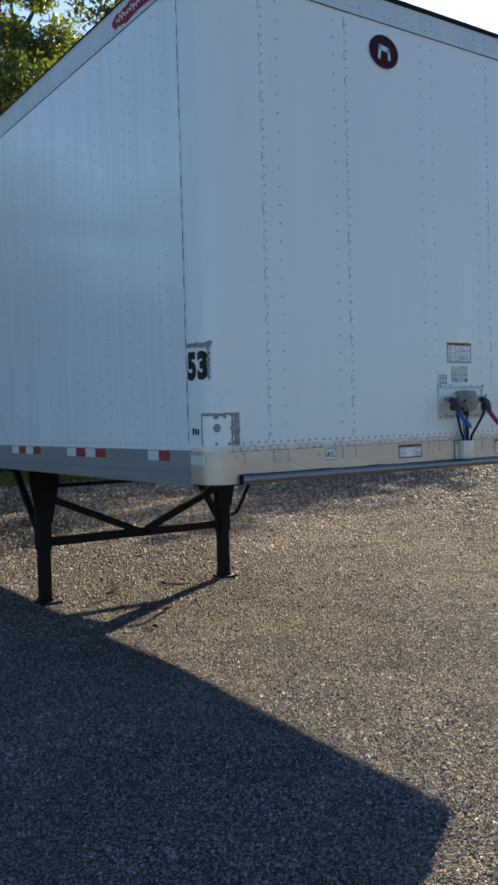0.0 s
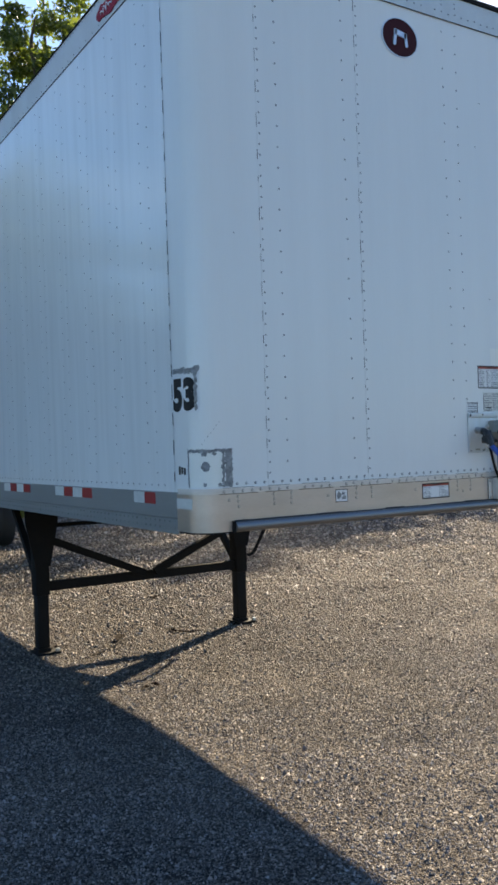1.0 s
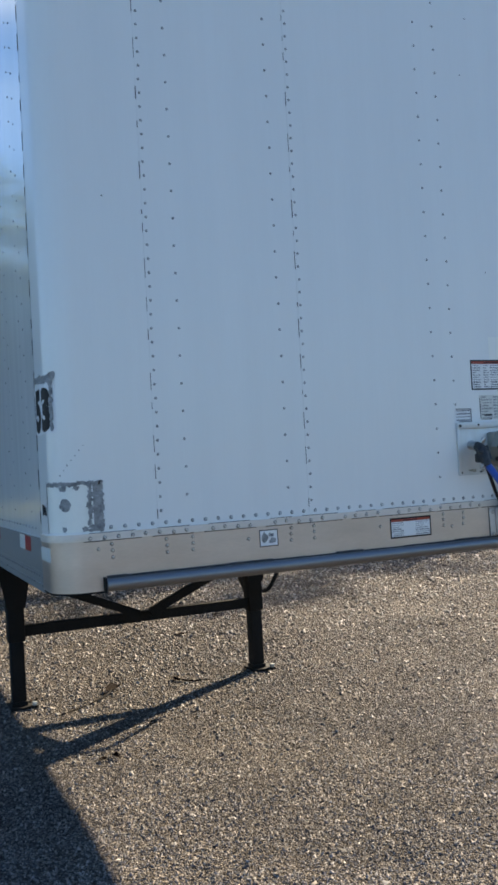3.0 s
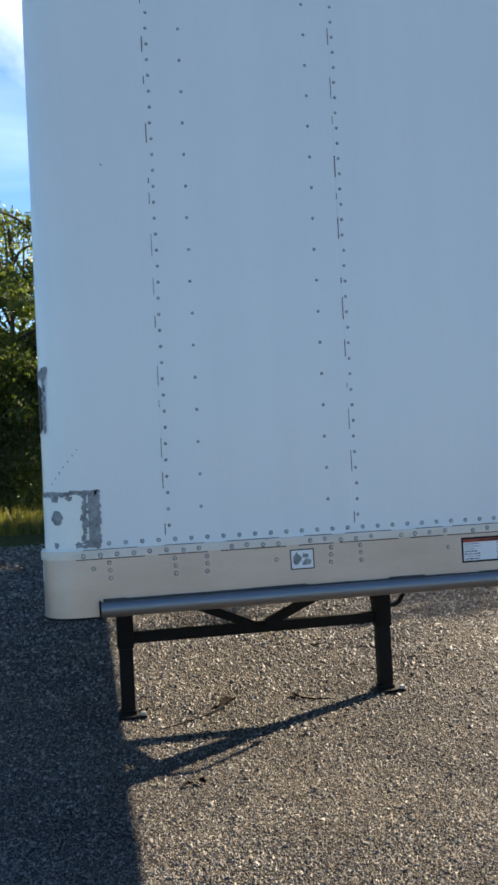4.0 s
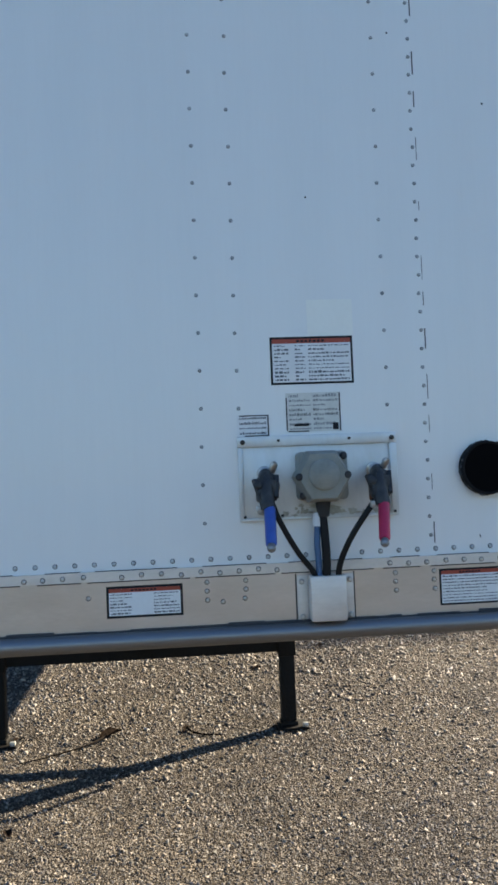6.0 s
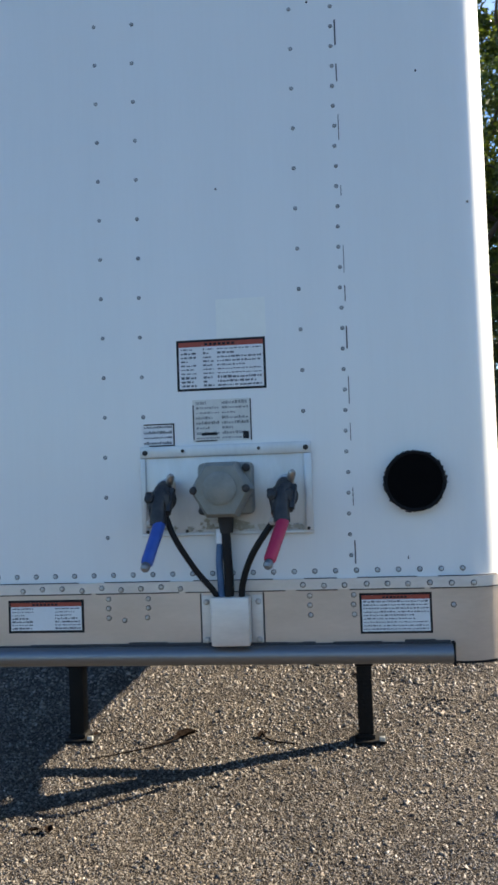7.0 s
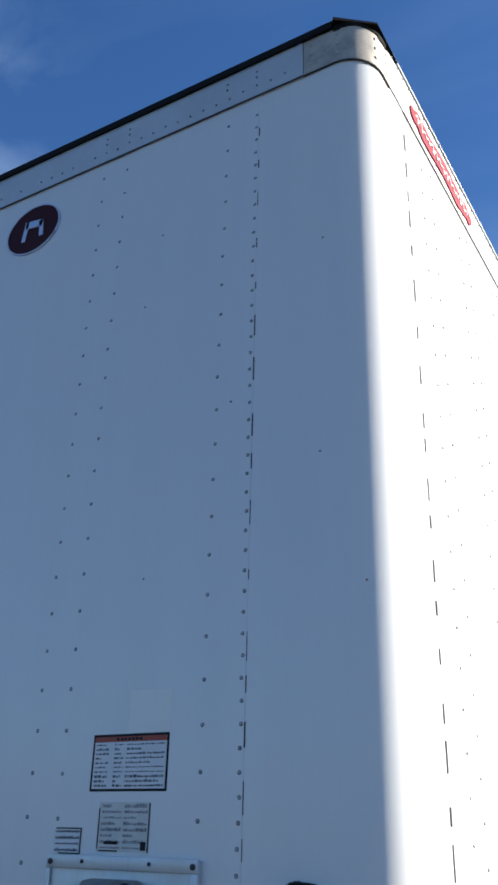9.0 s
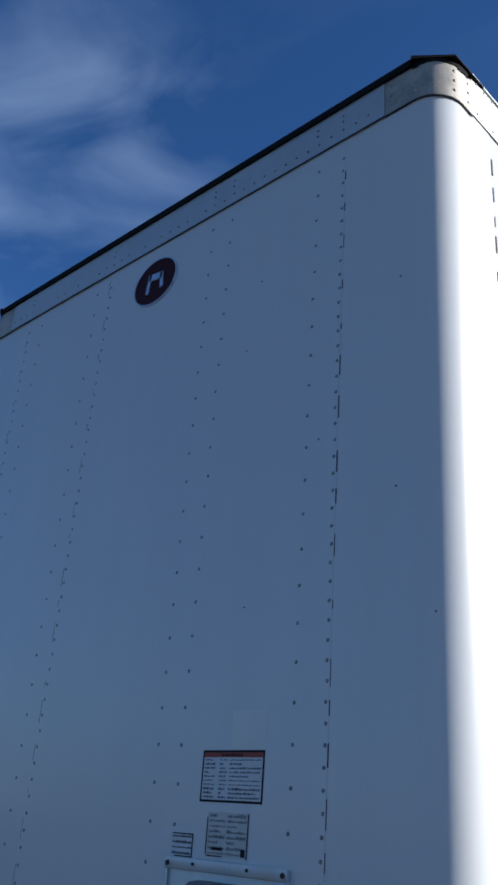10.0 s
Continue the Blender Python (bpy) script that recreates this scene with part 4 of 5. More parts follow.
# seven-pin socket under a hexagonal cover
sx, sz = 0.621, 1.612
bm = bmesh.new()
add_box(bm, sx - 0.066, sx + 0.070, -0.058, -0.010, sz - 0.062, sz + 0.066, 0.012)
socket = part("socket", bm, GREY_CAST, trailer, "grey moulded electrical socket with a hexagonal cover")
bm = bmesh.new()
add_lathe(bm, ((0.0, 0.078), (0.035, 0.074), (0.048, 0.066), (0.050, 0.050)), (sx - 0.004, -0.056, sz), (0, -1, 0), 6)
part("socket_cover", bm, GREY_CAST, socket)
bm = bmesh.new()
add_lathe(bm, ((0.0, 0.040), (0.008, 0.040), (0.012, 0.034)), (sx - 0.004, -0.1045, sz + 0.004), (0, -1, 0), 28)
part("cover_disc", bm, GREY_CAST, socket)
for x, y, z in ((sx - 0.068, -0.094, sz), (sx + 0.058, -0.094, sz + 0.002), (sx + 0.056, -0.058, sz + 0.052), (sx - 0.054, -0.058, sz - 0.05)):
    bm = bmesh.new()
    add_lathe(bm, ((0, 0.010), (0.010, 0.010), (0.014, 0.006)), (x, y, z), (0, -1, 0), 10)
    part("screw", bm, DARK_CAST, socket)
bm = bmesh.new()
add_rod(bm, (sx, -0.05, sz - 0.055), (sx, -0.045, sz - 0.105), 0.022, 0.016, 14)
part("cord_boot", bm, RUBBER, socket)


def gladhand(x, grip, name, label, lean):
    """An air-line coupling: chrome stem, cast head, coloured handle that leans out."""
    g = tagged(new("air_coupling"), label)
    g.parent = trailer
    g.location = (0, 0, -0.022)
    bm = bmesh.new()
    add_lathe(bm, ((0, 0.020), (0.005, 0.020), (0.007, 0.015), (0.028, 0.015), (0.032, 0.021), (0.044, 0.021), (0.050, 0.014)), (x, -0.010, 1.648), (0, -1, -0.15), 16)
    part("stem", bm, CHROME, g)
    bm = bmesh.new()
    add_lathe(bm, ((-0.016, 0.020), (-0.014, 0.030), (0.014, 0.031), (0.017, 0.022)), (x, -0.078, 1.615), (0.55, -0.8, 0.1), 18)
    add_tube(bm, smooth_line(((x, -0.05, 1.642), (x - 0.004, -0.085, 1.625), (x - 0.006, -0.105, 1.585), (x - 0.004, -0.115, 1.555))), 0.020, 12)
    add_box(bm, x - 0.030, x + 0.012, -0.112, -0.066, 1.572, 1.612, 0.008)
    add_box(bm, x - 0.002, x + 0.022, -0.105, -0.080, 1.575, 1.632, 0.006)
    add_lathe(bm, ((-0.004, 0.012), (0.006, 0.012), (0.009, 0.007)), (x - 0.026, -0.104, 1.618), (-0.3, -0.9, 0.2), 10)
    add_beam(bm, (x - 0.034, -0.085, 1.632), (x - 0.020, -0.112, 1.580), 0.012, 0.010)
    add_beam(bm, (x + 0.026, -0.078, 1.640), (x + 0.020, -0.108, 1.585), 0.010, 0.012)
    part("cast_head", bm, DARK_CAST, g)
    bm = bmesh.new()
    add_lathe(bm, ((0, 0.009), (0.020, 0.010), (0.027, 0.006)), (x + 0.015, -0.062, 1.652), (0.25, -0.5, 0.8), 12)
    part("cast_fitting", bm, CHROME, g, "worn bright fitting")
    bm = bmesh.new()
    add_lathe(bm, ((0, 0.010), (0.005, 0.0138), (0.010, 0.0148), (0.132, 0.0140), (0.138, 0.011)), (x, -0.112, 1.562), (lean, -0.75, -0.65), 14)
    part("handle", bm, grip, g, name)
    bm = bmesh.new()
    add_lathe(bm, ((0, 0.010), (0.012, 0.011), (0.018, 0.007)), (x + 0.138 * lean, -0.2155, 1.4723), (lean, -0.75, -0.65), 12)
    part("handle_end", bm, ZINC, g)
    box("handle_bolt", BOLT, g, x - 0.034, x - 0.014, -0.118, -0.098, 1.548, 1.566, 0.004)
    return g


gladhand(0.472, BLUE_GRIP, "blue plastic handle", "dark air-line coupling with a blue handle", -0.08)
gladhand(0.768, RED_GRIP, "red plastic handle", "dark air-line coupling with a red handle", -0.20)

# cords down to the clamp box on the rail
for name, mat, r, pts, lab in (
    ("air_hose", CORD, 0.0075, ((0.476, -0.085, 1.565), (0.500, -0.085, 1.50), (0.545, -0.065, 1.42), (0.588, -0.048, 1.362), (0.592, -0.044, 1.335)), "black air hose"),
    ("air_hose", CORD, 0.0080, ((0.772, -0.085, 1.580), (0.742, -0.092, 1.535), (0.690, -0.085, 1.46), (0.660, -0.060, 1.39), (0.652, -0.045, 1.335)), "black air hose"),
    ("power_cord", CORD, 0.0115, ((0.618, -0.045, 1.525), (0.622, -0.050, 1.45), (0.624, -0.048, 1.39), (0.622, -0.044, 1.335)), "thick black power cord"),
    ("earth_cord", CORD_BLUE, 0.0085, ((0.606, -0.040, 1.50), (0.601, -0.046, 1.44), (0.603, -0.046, 1.39), (0.604, -0.042, 1.335)), "blue cord"),
):
    bm = bmesh.new()
    add_tube(bm, smooth_line(pts), r, 12)
    part(name, bm, mat, trailer, lab)
bm = bmesh.new()
add_lathe(bm, ((-0.008, 0.010), (-0.006, 0.015), (0.007, 0.015), (0.010, 0.010)), (0.752, -0.088, 1.553), (-0.5, -0.6, -0.6), 12)
part("hose_nut", bm, RUST, trailer, "rusty hose fitting")
bm = bmesh.new()
add_rod(bm, (0.6065, -0.0395, 1.515), (0.604, -0.043, 1.480), 0.0125, 0.0125, 12)
part("cord_sleeve", bm, LABEL_WHITE, trailer, "pale tape round the blue cord")
clamp = box("clamp_box", STRIP, trailer, 0.577, 0.672, -0.062, -0.0095, 1.233, 1.352, 0.006, "aluminium cord guard on the rail")
for x0, x1 in ((0.548, 0.5765), (0.6725, 0.700)):
    box("guard_flange", STRIP, clamp, x0, x1, -0.0135, -0.0093, 1.224, 1.350, 0.001)
for x in (0.560, 0.690):
    for z in (1.242, 1.335):
        bm = bmesh.new()
        add_lathe(bm, ((0, 0.008), (0.005, 0.008), (0.008, 0.004)), (x, -0.0135, z), (0, -1, 0), 8)
        part("bolt", bm, BOLT, clamp)
for s0 in (0.5435, 0.7005):
    sheet("guard_gap", SEALANT, clamp, s0, s0 + 0.0035, 1.222, 1.355, 0.0105, 0.003)

# frame under the floor
for k in range(50):
    y = 0.25 + 0.31 * k
    if y < LENGTH - 0.1:
        bm = bmesh.new()
        add_box(bm, -HALF + 0.04, HALF - 0.04, y, y + 0.006, 1.20, 1.2995)
        add_box(bm, -HALF + 0.04, HALF - 0.04, y - 0.025, y - 0.0005, 1.19, 1.1995)
        part("cross_member", bm, FRAME, trailer, smooth=False)
box("coupler_plate", FRAME, trailer, -0.60, 0.60, 0.30, 1.60, 1.172, 1.189, 0.004)

# landing gear
LY = 3.46
gear = tagged(new("landing_gear"), "black steel landing gear with braces")
gear.parent = trailer
for x in (-0.943, 0.943):
    box("leg_tube", FRAME, gear, x - 0.058, x + 0.058, LY - 0.062, LY + 0.062, 0.42, 1.20, 0.008)
    box("leg_slide", FRAME, gear, x - 0.048, x + 0.048, LY - 0.050, LY + 0.050, -0.008, 0.4195, 0.006)
    bm = bmesh.new()
    add_box(bm, x - 0.072, x + 0.124, LY - 0.10, LY + 0.10, GRADE + 0.004, GRADE + 0.020, 0.004)
    add_box(bm, x - 0.056, x + 0.056, LY - 0.055, LY + 0.055, GRADE + 0.0205, GRADE + 0.0495, 0.004)
    part("sand_shoe", bm, FRAME, gear, "flat steel foot")
    # small bright piece added to stand for the shoe's sunlit edge
    box("shoe_tag", GALV, gear, x + 0.082, x + 0.116, LY - 0.098, LY - 0.066, GRADE + 0.0205, GRADE + 0.046, 0.004, "small bright steel piece for the foot's sunlit edge")
    bm = bmesh.new()
    add_beam(bm, (x, LY + 0.06, 0.52), (x, LY + 0.75, 1.19), 0.05, 0.05)
    part("rear_brace", bm, FRAME, gear)
    # tapered gusset that bolts the leg to the frame
    bm = bmesh.new()
    ring = [(x - 0.062, 0.66), (x + 0.062, 0.66), (x + 0.135, 1.02), (x + 0.135, 1.19), (x - 0.135, 1.19), (x - 0.135, 1.02)]
    front, back = ([bm.verts.new((px, y, pz)) for px, pz in ring] for y in (LY - 0.078, LY - 0.0625))
    bm.faces.new(front)
    bm.faces.new(back[::-1])
    for k in range(6):
        bm.faces.new((front[k], back[k], back[(k + 1) % 6], front[(k + 1) % 6]))
    part("mount_plate", bm, FRAME, gear)
bm = bmesh.new()
add_beam(bm, (-0.884, LY, 0.487), (0.884, LY, 0.487), 0.065, 0.075)
part("cross_brace", bm, FRAME, gear)
for xa, xb in ((-0.884, -0.04), (0.884, 0.06)):
    bm = bmesh.new()
    add_beam(bm, (xa, LY - 0.05, 0.875), (xb, LY - 0.05, 0.515), 0.05, 0.06)
    part("diagonal_brace", bm, FRAME, gear)
bm = bmesh.new()
add_rod(bm, (-0.86, LY + 0.02, 0.98), (1.10, LY + 0.02, 0.98), 0.018, sides=10)
part("cross_shaft", bm, FRAME, gear)
bm = bmesh.new()
add_tube(bm, smooth_line(((1.03, LY + 0.02, 0.98), (1.20, LY - 0.04, 0.985), (1.235, LY - 0.10, 0.93), (1.18, LY - 0.115, 0.83), (1.07, LY - 0.115, 0.64), (1.03, LY - 0.115, 0.595), (0.98, LY - 0.115, 0.58))), 0.017, 8)
part("crank", bm, FRAME, gear)

# rear axles
for y in (12.1, 13.35):
    bm = bmesh.new()
    add_rod(bm, (-1.0, y, GRADE + 0.52), (1.0, y, GRADE + 0.52), 0.065)
    part("axle", bm, FRAME, trailer)
    for sg in (-1, 1):
        for xi in (0.93, 1.13) if sg > 0 else (-0.93, -1.13):
            wheel = new("wheel")
            wheel.parent = trailer
            tagged(wheel, "black truck tyre on a pale rim")
            bm = bmesh.new()
            add_lathe(bm, ((-0.13, 0.29), (-0.135, 0.40), (-0.12, 0.50), (-0.06, 0.522), (0.06, 0.522), (0.12, 0.50), (0.135, 0.40), (0.13, 0.29)), (xi, y, GRADE + 0.524), (1, 0, 0), 40)
            part("tyre", bm, RUBBER, wheel)
            bm = bmesh.new()
            add_lathe(bm, ((-0.131, 0.288), (-0.10, 0.26), (-0.04, 0.12), (0.04, 0.12), (0.10, 0.26), (0.131, 0.288)), (xi, y, GRADE + 0.524), (1, 0, 0), 32)
            part("rim", bm, GALV, wheel)
for x in (-0.5, 0.5):
    box("axle_frame", FRAME, trailer, x - 0.05, x + 0.05, 10.6, 14.6, 0.80, 1.1895)
for sg in (-1, 1):
    bm = bmesh.new()
    add_box(bm, *sorted((sg * 0.72, sg * 1.26)), 14.2, 14.212, 0.25, 1.18)
    part("mud_flap", bm, RUBBER, trailer)


# ---- ground ----
def roll(x, y):
    return 0.018 * noise.noise((x * 0.35, y * 0.35, 1.7)) + 0.008 * noise.noise((x * 1.3, y * 1.3, 5.1))


def lift(x, y):
    """The ground's height: level under the trailer, gently uneven further off."""
    d = max(0.0, math.hypot(x, y - 3) - 6.0)
    fall = min(1.0, max(0.0, (1.2 - y) / 2.5))
    return roll(x, y) * 0.6 - 0.04 * fall * fall * (3 - 2 * fall) + min(d, 60) * 0.006 * noise.noise((x * 0.05, y * 0.05, 9.0)) + GRADE


ticks = sorted({round(v, 3) for v in (*np.arange(-8, 12.01, 0.4), *(s * (12 * 1.22 ** k) for k in range(30) for s in (-1, 1))) if abs(v) < 4000})
gx = gy = ticks
gverts = [(x, y, lift(x, y) if abs(x) < 90 and abs(y) < 90 else 0.0) for y in gy for x in gx]
gfaces = [(j * len(gx) + i, j * len(gx) + i + 1, (j + 1) * len(gx) + i + 1, (j + 1) * len(gx) + i) for j in range(len(gy) - 1) for i in range(len(gx) - 1)]
ground = tagged(from_arrays("ground", gverts, gfaces, GROUND, None, "", True), "grey-brown crushed gravel yard with rough grass beyond", "ground", kind="structure")

# loose stones where the camera passes nearest
def loose_stones(count, seed, near, wide=False):
    """Loose angular stones strewn over the yard, fine near the nose and coarser further off, joined."""
    nr = np.random.default_rng(seed)
    if near:
        px, py = nr.uniform(-3.4, 3.4, count), nr.uniform(-2.4, 4.4, count)
    elif wide:
        px, py = nr.uniform(-9.0, 14.0, count), nr.uniform(-9.0, -1.9, count)
        more = nr.uniform(-9.0, -3.4, count // 2), nr.uniform(-2.0, 14.0, count // 2)
        px, py = np.concatenate([px, more[0]]), np.concatenate([py, more[1]])
    else:
        px, py = nr.uniform(-3.6, 18.0, count), -2.0 + 23.0 * nr.random(count) ** 1.35
    d = np.hypot(px, py + 2.5)
    grow = np.maximum(1.0, d / 5.6)
    if wide:
        grow = np.full(len(px), 1.15)
        keep = nr.random(len(px)) < np.clip(1.35 - (d - 3.0) / 9.0, 0.05, 1.0)
    elif near:
        keep = d + nr.normal(0, 0.7, count) < 5.0
    else:
        # even cover: the coarser the stones, the fewer
        dense = 1.0 / grow ** 2 * np.maximum((py + 2.0) / 23.0, 0.02) ** 0.26
        keep = (nr.random(count) < dense / dense.max()) & (d + nr.normal(0, 0.7, count) >= 5.0)
    px, py, grow = px[keep], py[keep], grow[keep]
    count = len(px)
    size = (nr.gamma(3.2, 0.00135, count) + 0.0026) * grow * (0.72 if near else 0.84)
    pz = np.array([lift(float(a), float(b)) for a, b in zip(px, py)])
    if near:
        # bedded stones: an uneven four-sided crown over the ground
        form = np.array([(1, 0, -0.5), (0, 1, -0.5), (-1, 0, -0.5), (0, -1, -0.5), (0, 0, 0.75)], dtype=float)
        tri = np.array([(0, 1, 4), (1, 2, 4), (2, 3, 4), (3, 0, 4)])
        shape = form[None] * nr.uniform(0.65, 1.35, (count, 1, 3)) + nr.normal(0, 0.2, (count, 5, 3)) * np.array([1, 1, 0.7])
        shape[:, 4, :2] += nr.normal(0, 0.35, (count, 2))
        q = np.concatenate([np.ones((count, 1)), nr.normal(0, 0.22, (count, 2)), nr.normal(0, 1.5, (count, 1))], 1)
    else:
        form = np.array([(0.9, 0.9, 0.9), (0.9, -0.9, -0.9), (-0.9, 0.9, -0.9), (-0.9, -0.9, 0.9)])
        tri = np.array([(0, 1, 2), (0, 3, 1), (0, 2, 3), (1, 3, 2)])
        shape = form[None] * nr.uniform(0.65, 1.35, (count, 1, 3)) + nr.normal(0, 0.2, (count, 4, 3))
        q = nr.normal(size=(count, 4))
    q /= np.linalg.norm(q, axis=1, keepdims=True)
    w, a, b, c = q.T
    rot = np.stack([np.stack([1 - 2 * (b * b + c * c), 2 * (a * b - c * w), 2 * (a * c + b * w)], 1), np.stack([2 * (a * b + c * w), 1 - 2 * (a * a + c * c), 2 * (b * c - a * w)], 1), np.stack([2 * (a * c - b * w), 2 * (b * c + a * w), 1 - 2 * (a * a + b * b)], 1)], 1)
    shape = np.einsum("nij,nkj->nki", rot, shape) * size[:, None, None]
    if near:
        shape[:, :, 2] *= 1.2
    shape += np.stack([px, py, pz + size * 0.2], 1)[:, None]
    ob = from_arrays("loose_gravel", shape.reshape(-1, 3), (tri[None] + len(form) * np.arange(count)[:, None, None]).reshape(-1, 3), STONE, None, "", False)
    tagged(ob, "loose angular grey and tan gravel stones", "gravel", kind="stuff")


loose_stones(350000, 7, True)
loose_stones(800000, 8, False)
loose_stones(20000, 9, False, True)


def fallen_leaf(x, y, turn, size):
    bm = bmesh.new()
    pts = [(-1, 0, 0.10), (-0.4, 0.42, 0.35), (0.3, 0.45, 0.45), (1, 0.05, 0.15), (0.4, -0.40, 0.5), (-0.35, -0.45, 0.3)]
    mid = bm.verts.new((0, 0, 0.05))
    ring = [bm.verts.new(p) for p in pts]
    for i in range(6):
        bm.faces.new((mid, ring[i], ring[(i + 1) % 6]))
    bmesh.ops.solidify(bm, geom=bm.faces[:], thickness=0.03)
    bmesh.ops.transform(bm, matrix=pose(x, y, lift(x, y) + 0.008, 0, 0, turn) @ Matrix.Scale(size, 4), verts=bm.verts[:])
    leaf = part("dry_leaf", bm, DRY_LEAF, None)
    tagged(leaf, "curled brown dry leaf on the gravel", "leaf", "fallen leaves")


for x, y, turn, size in ((-0.235, 3.50, 40, 0.10), (-0.62, 2.00, 110, 0.045), (-0.70, 1.99, 10, 0.035), (0.27, 3.53, 60, 0.06), (-0.83, 3.50, 80, 0.06), (1.6, 6.0, 40, 0.06), (0.9, 5.2, 10, 0.05)):
    fallen_leaf(x, y, turn, size)


def twig(points, thin, thick):
    line = smooth_line([(x, y, lift(x, y) + z) for x, y, z in points])
    bm = bmesh.new()
    add_tube(bm, line, [thin + (thick - thin) * i / (len(line) - 1) for i in range(len(line))], 6)
    tagged(part("twig", bm, TWIG, None), "thin dark twig lying on the gravel", "twig", "twigs")


twig(((-0.76, 3.05, 0.006), (-0.55, 3.15, 0.014), (-0.37, 3.30, 0.018), (-0.25, 3.47, 0.022)), 0.003, 0.009)
twig(((0.27, 3.55, 0.018), (0.30, 3.46, 0.014), (0.38, 3.385, 0.012), (0.52, 3.36, 0.006)), 0.009, 0.004)


# ---- trees ----
def leaves(name, centres, radii, per, size, mat, parent, seed, kind=""):
    """Many small leaf blades in uneven clumps about the centres."""
    r = np.random.default_rng(seed)
    centres, radii = np.asarray(centres), np.asarray(radii)
    n = len(centres) * per
    idx = np.repeat(np.arange(len(centres)), per)
    d = r.normal(size=(n, 3))
    d /= np.linalg.norm(d, axis=1, keepdims=True)
    p = centres[idx] + d * (radii[idx] * r.random(n) ** 0.45)[:, None] * np.array([1, 1, 0.75])
    u = r.normal(size=(n, 3))
    u /= np.linalg.norm(u, axis=1, keepdims=True)
    v = np.cross(u, r.normal(size=(n, 3)))
    v /= np.linalg.norm(v, axis=1, keepdims=True)
    s = (size * r.uniform(0.6, 1.35, n))[:, None]
    verts = np.stack([p - u * s, p + v * s * 0.45, p + u * s, p - v * s * 0.45], 1).reshape(-1, 3)
    return from_arrays(name, verts, np.arange(4 * n).reshape(-1, 4), mat, parent, "", False, kind)


def tree(height, spread, seed, label, bare=0.28, clumps=64, per=170, inner=0.25):
    r = random.Random(seed)
    t = tagged(new("tree"), label, "tree", "trees along the wood's edge")
    bm = bmesh.new()
    lean = Vector((r.uniform(-0.6, 0.6), r.uniform(-0.6, 0.6), 0))
    trunk = [Vector((0, 0, -0.1)), Vector((0, 0, height * 0.25)) + lean * 0.3, Vector((0, 0, height * 0.5)) + lean * 0.7, Vector((0, 0, height * 0.92)) + lean]
    line = smooth_line(trunk, 6)
    base = height * 0.017
    add_tube(bm, line, [base * (1 - 0.88 * i / (len(line) - 1)) for i in range(len(line))], 9)
    part("trunk", bm, BARK, t)
    bm = bmesh.new()
    spots, sizes = [], []
    for k in range(13):
        f = bare + (0.94 - bare) * k / 12
        p = line[min(int(f * (len(line) - 1)), len(line) - 2)]
        a = k * 2.4 + r.uniform(-0.5, 0.5)
        reach = spread * (0.55 + 0.55 * math.sin(math.pi * min(1, (f - bare) / (1 - bare) * 0.85 + 0.15))) * r.uniform(0.7, 1.1)
        end = p + Vector((math.cos(a) * reach, math.sin(a) * reach, reach * r.uniform(0.25, 0.8)))
        mid = p.lerp(end, 0.5) + Vector((r.uniform(-0.3, 0.3), r.uniform(-0.3, 0.3), r.uniform(-0.1, 0.4)))
        limb = smooth_line((p, mid, end), 5)
        add_tube(bm, limb, [base * 0.42 * (1 - 0.85 * i / (len(limb) - 1)) for i in range(len(limb))], 6)
        for j in range(clumps // 13):
            g = inner + (1.1 - inner) * (j + r.random()) / (clumps // 13)
            spots.append(tuple(p.lerp(end, g) + Vector((r.gauss(0, 0.45), r.gauss(0, 0.45), r.gauss(0.15, 0.4)))))
            sizes.append(r.uniform(0.45, 0.95) * spread / 3.4)
    part("limb", bm, BARK, t)
    leaves("crown", spots, sizes, int(per * 1.2), 0.074, LEAF, t, seed)
    return t


kinds = [tree(16.0, 4.3, 11, "tall broad-leaved tree with loose green crown and gaps", 0.46, 117, 190), tree(11.0, 3.2, 23, "broad-leaved tree with dense dark green crown", 0.15), tree(9.0, 2.6, 37, "slender young tree with thin green foliage", 0.12, 52, 130), tree(12.6, 3.3, 52, "broad-leaved tree with a high dense crown over a bare stem", 0.72, 117, 190, 0.45), tree(12.8, 2.1, 64, "tall narrow tree with loose green crown", 0.6, 104, 170, 0.25)]
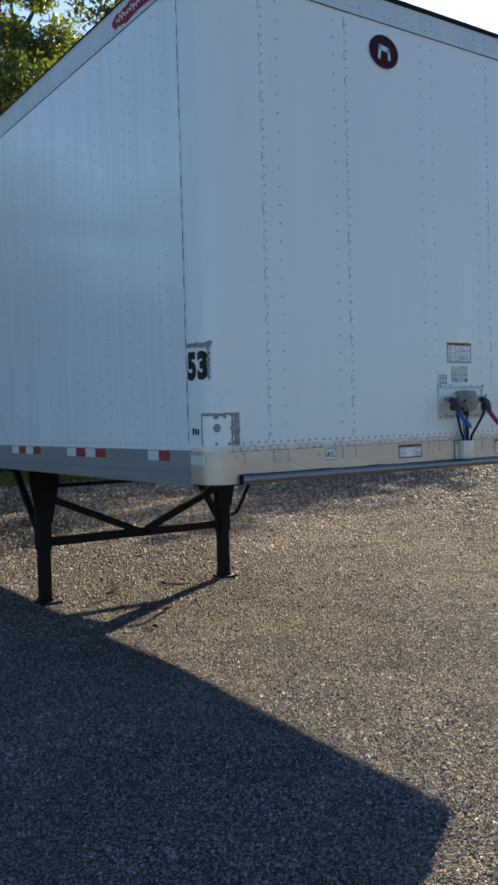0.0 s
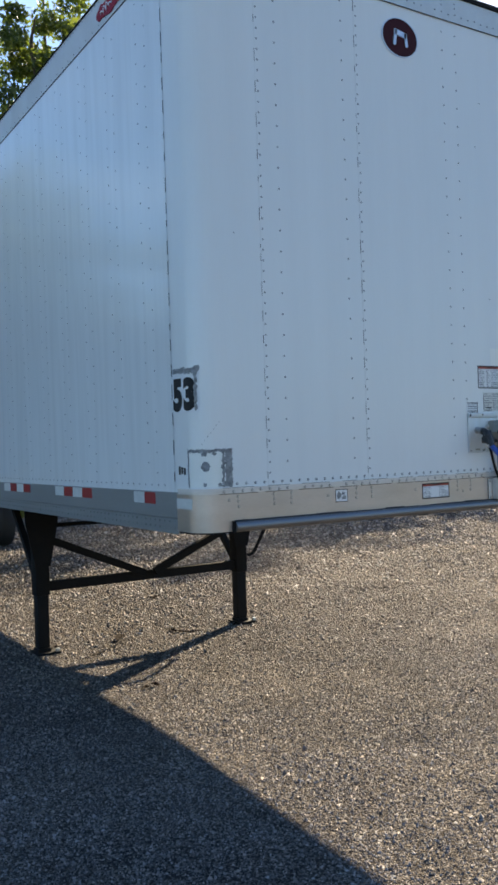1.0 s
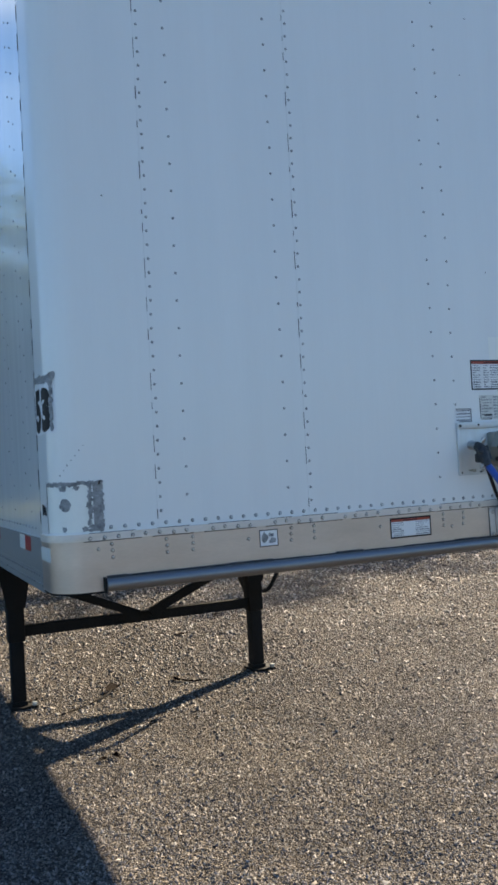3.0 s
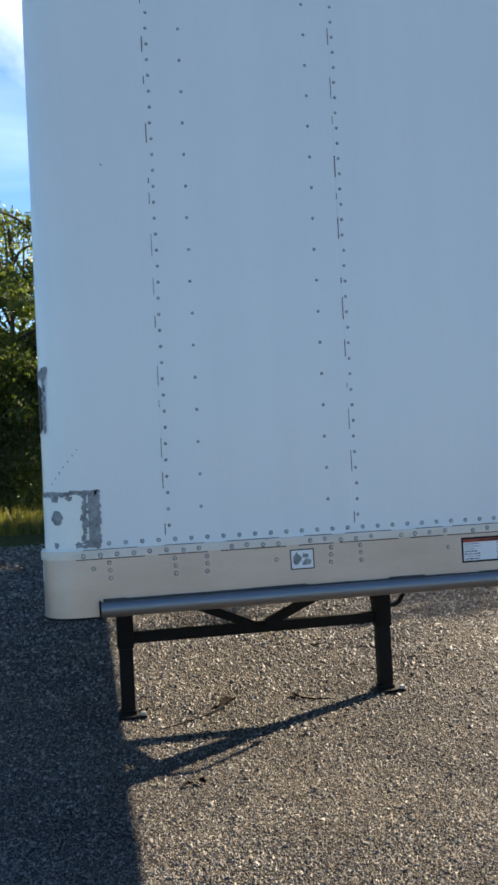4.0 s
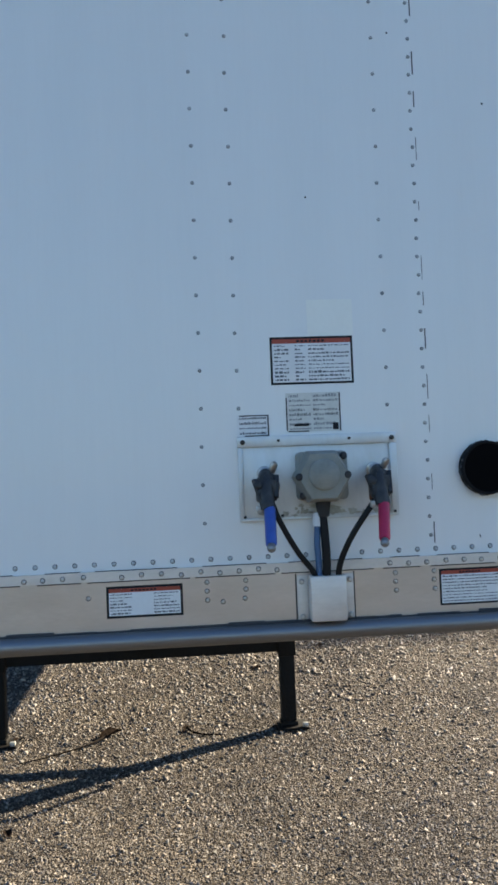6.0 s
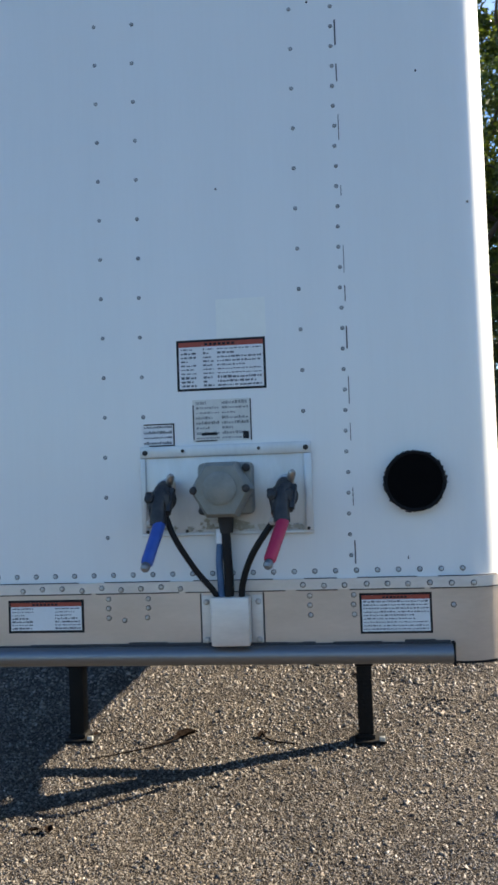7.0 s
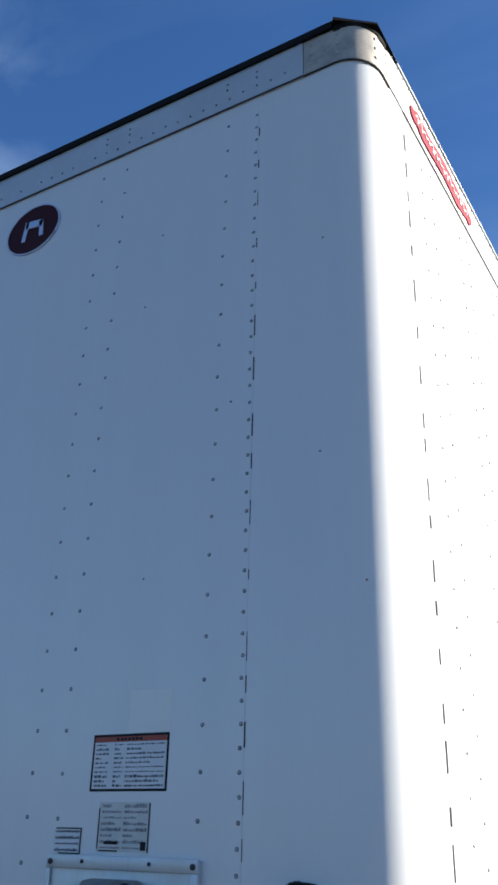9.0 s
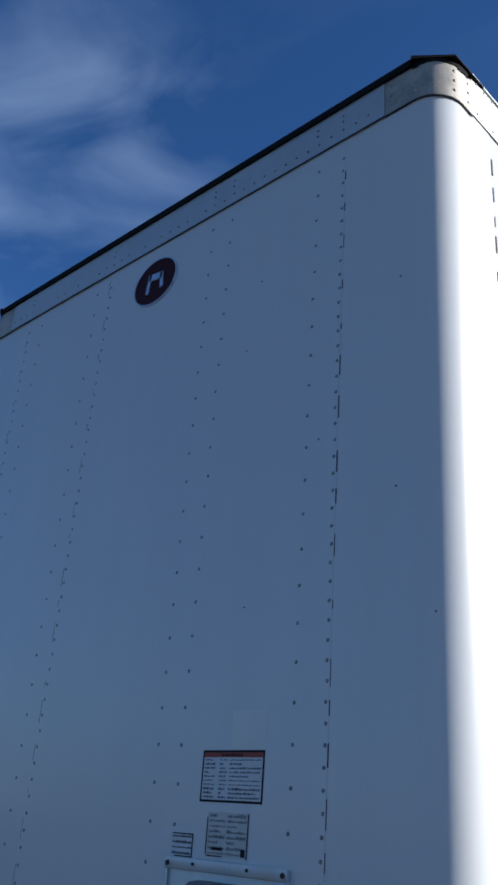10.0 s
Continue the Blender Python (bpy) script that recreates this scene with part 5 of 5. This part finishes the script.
spots = [(3, 4.2, 24.2, 30, 1.16), (4, 6.7, 24.4, 75, 1.45), (0, 8.4, 23.2, 0, 0.85), (1, 6.8, 25.5, 200, 1), (1, -3.4, 37.0, 160, 1.3), (1, -1.8, 38.5, 250, 1.35), (1, -12.0, 37.5, 20, 1), (2, -6.4, 35.5, 20, 1.2), (2, -2.6, 36.5, 10, 1.4), (2, -5.0, 39.0, 60, 1.5), (0, -0.6, 41.0, 30, 1.1), (0, 17.5, 24.5, 70, 1), (1, 14.5, 22.0, 140, 1.1), (1, -6.2, 36.6, 75, 1.25), (2, -8.6, 36.0, 5, 1.5), (2, -10.4, 37.2, 130, 1.4), (1, -15.5, 37.0, 210, 1.2), (2, 12.9, 16.4, 40, 0.74), (1, 13.2, 18.9, 170, 0.58), (2, 12.6, 20.8, 100, 0.74), (2, 14.6, 17.8, 290, 0.82), (1, 14.2, 14.4, 60, 0.60), (1, 15.8, 15.5, 150, 0.70), (1, 18.0, 16.2, 320, 0.78), (1, -9.6, 38.5, 100, 1.35), (1, -13.2, 39.0, 190, 1.45), (1, -17.0, 39.5, 300, 1.45), (1, -20.5, 38.0, 40, 1.4), (1, -24.0, 38.5, 240, 1.35), (1, -4.6, 39.5, 330, 1.4)]
used = set()
for k, x, y, turn, big in spots:
    m = pose(x, y, GRADE, 0, 0, turn) @ Matrix.Scale(big, 4)
    if k in used:
        copy_thing(kinds[k], m)
    else:
        kinds[k].matrix_basis = m
        used.add(k)


def wood_edge(x):
    return 20.8 if x > 0.4 else 20.8 + min(12.0, (0.4 - x) * 40.0)


ur = random.Random(3)
bush, bush_r = [], []
for _ in range(900):
    x = ur.uniform(0.4, 14) if ur.random() < 0.65 else ur.uniform(-9, 0)
    deep = ur.random() ** 1.4
    y = wood_edge(x) + deep * 9
    bush.append((x, y, 0.3 + ur.random() ** 0.8 * (1.6 + 6.0 * min(1.0, deep * 2.2))))
    bush_r.append(ur.uniform(0.7, 1.35))
for _ in range(330):
    x = ur.uniform(0.5, 13)
    bush.append((x, wood_edge(x) + ur.uniform(0.2, 3.5), ur.uniform(0.2, 1.6)))
    bush_r.append(ur.uniform(0.6, 1.1))
for _ in range(400):
    x = ur.uniform(-15, 0.0)
    deep = ur.random()
    bush.append((x, wood_edge(x) + deep * 6, 0.4 + ur.random() * (2.0 + (6.0 if x > -5 else 9.5) * min(1.0, deep * 2))))
    bush_r.append(ur.uniform(0.8, 1.5))
under = leaves("undergrowth", bush, bush_r, 150, 0.068, LEAF_DARK, None, 5)
tagged(under, "dense dark green undergrowth at the wood's edge", "undergrowth", kind="stuff")

inner, inner_r = [], []
for _ in range(700):
    x = ur.uniform(-27, 16)
    inner.append((x, wood_edge(x) + ur.uniform(4.5, 9.5), ur.uniform(0.3, 8.6)))
    inner_r.append(ur.uniform(1.2, 2.2))
deep_wood = leaves("thicket", inner, inner_r, 95, 0.22, LEAF_DARK, None, 15)
tagged(deep_wood, "dark dense thicket inside the wood", "undergrowth", kind="stuff")

# tall grass before the wood, sunlit behind the trailer, low and shaded beside it
def grass(count, x0, x1, y0, y1, high, seed, label):
    gr = np.random.default_rng(seed)
    px, py = gr.uniform(x0, x1, count), gr.uniform(y0, y1, count)
    tall = gr.uniform(0.3, 1.0, count) * high * (0.65 + 0.35 * np.sin(px * 2.3) * np.cos(py * 1.7))
    bend, way = gr.normal(0, 0.22, (count, 2)) * tall[:, None], gr.normal(size=(count, 2))
    way = way / np.linalg.norm(way, axis=1, keepdims=True) * 0.02
    foot = np.stack([px, py, np.array([lift(float(a), float(b)) for a, b in zip(px, py)]) - 0.02], 1)
    side = np.pad(way, ((0, 0), (0, 1)))
    blade = np.stack([foot - side, foot + side, foot + np.concatenate([bend, tall[:, None]], 1)], 1)
    ob = from_arrays("tall_grass", blade.reshape(-1, 3), np.arange(3 * count).reshape(-1, 3), GRASS_BLADE, None, "", False)
    tagged(ob, label, "grass", kind="stuff")


grass(9000, -8.0, -1.5, 26.0, 30.0, 1.15, 21, "tall yellow-green grass in the sun before the wood")
grass(14000, 0.6, 13.0, 18.6, 21.0, 0.55, 22, "low rough grass along the shaded wood's edge")

# low far woods that close the place behind and beside the yard
fr = random.Random(8)
far, far_r = [], []
for k in range(420):
    a = fr.uniform(0, 2 * math.pi)
    az = math.degrees(math.atan2(math.cos(a), math.sin(a))) % 360
    d = fr.uniform(85, 105)
    if abs((az - SUN_AZ + 180) % 360 - 180) < 30:
        d += 60
    far.append((math.cos(a) * d, math.sin(a) * d, fr.uniform(0.5, 7.5)))
    far_r.append(fr.uniform(2.5, 4.5))
fw = leaves("far_woods", far, far_r, 60, 0.55, LEAF_DARK, None, 9)
tagged(fw, "low green line of distant woods", "woods", kind="stuff")
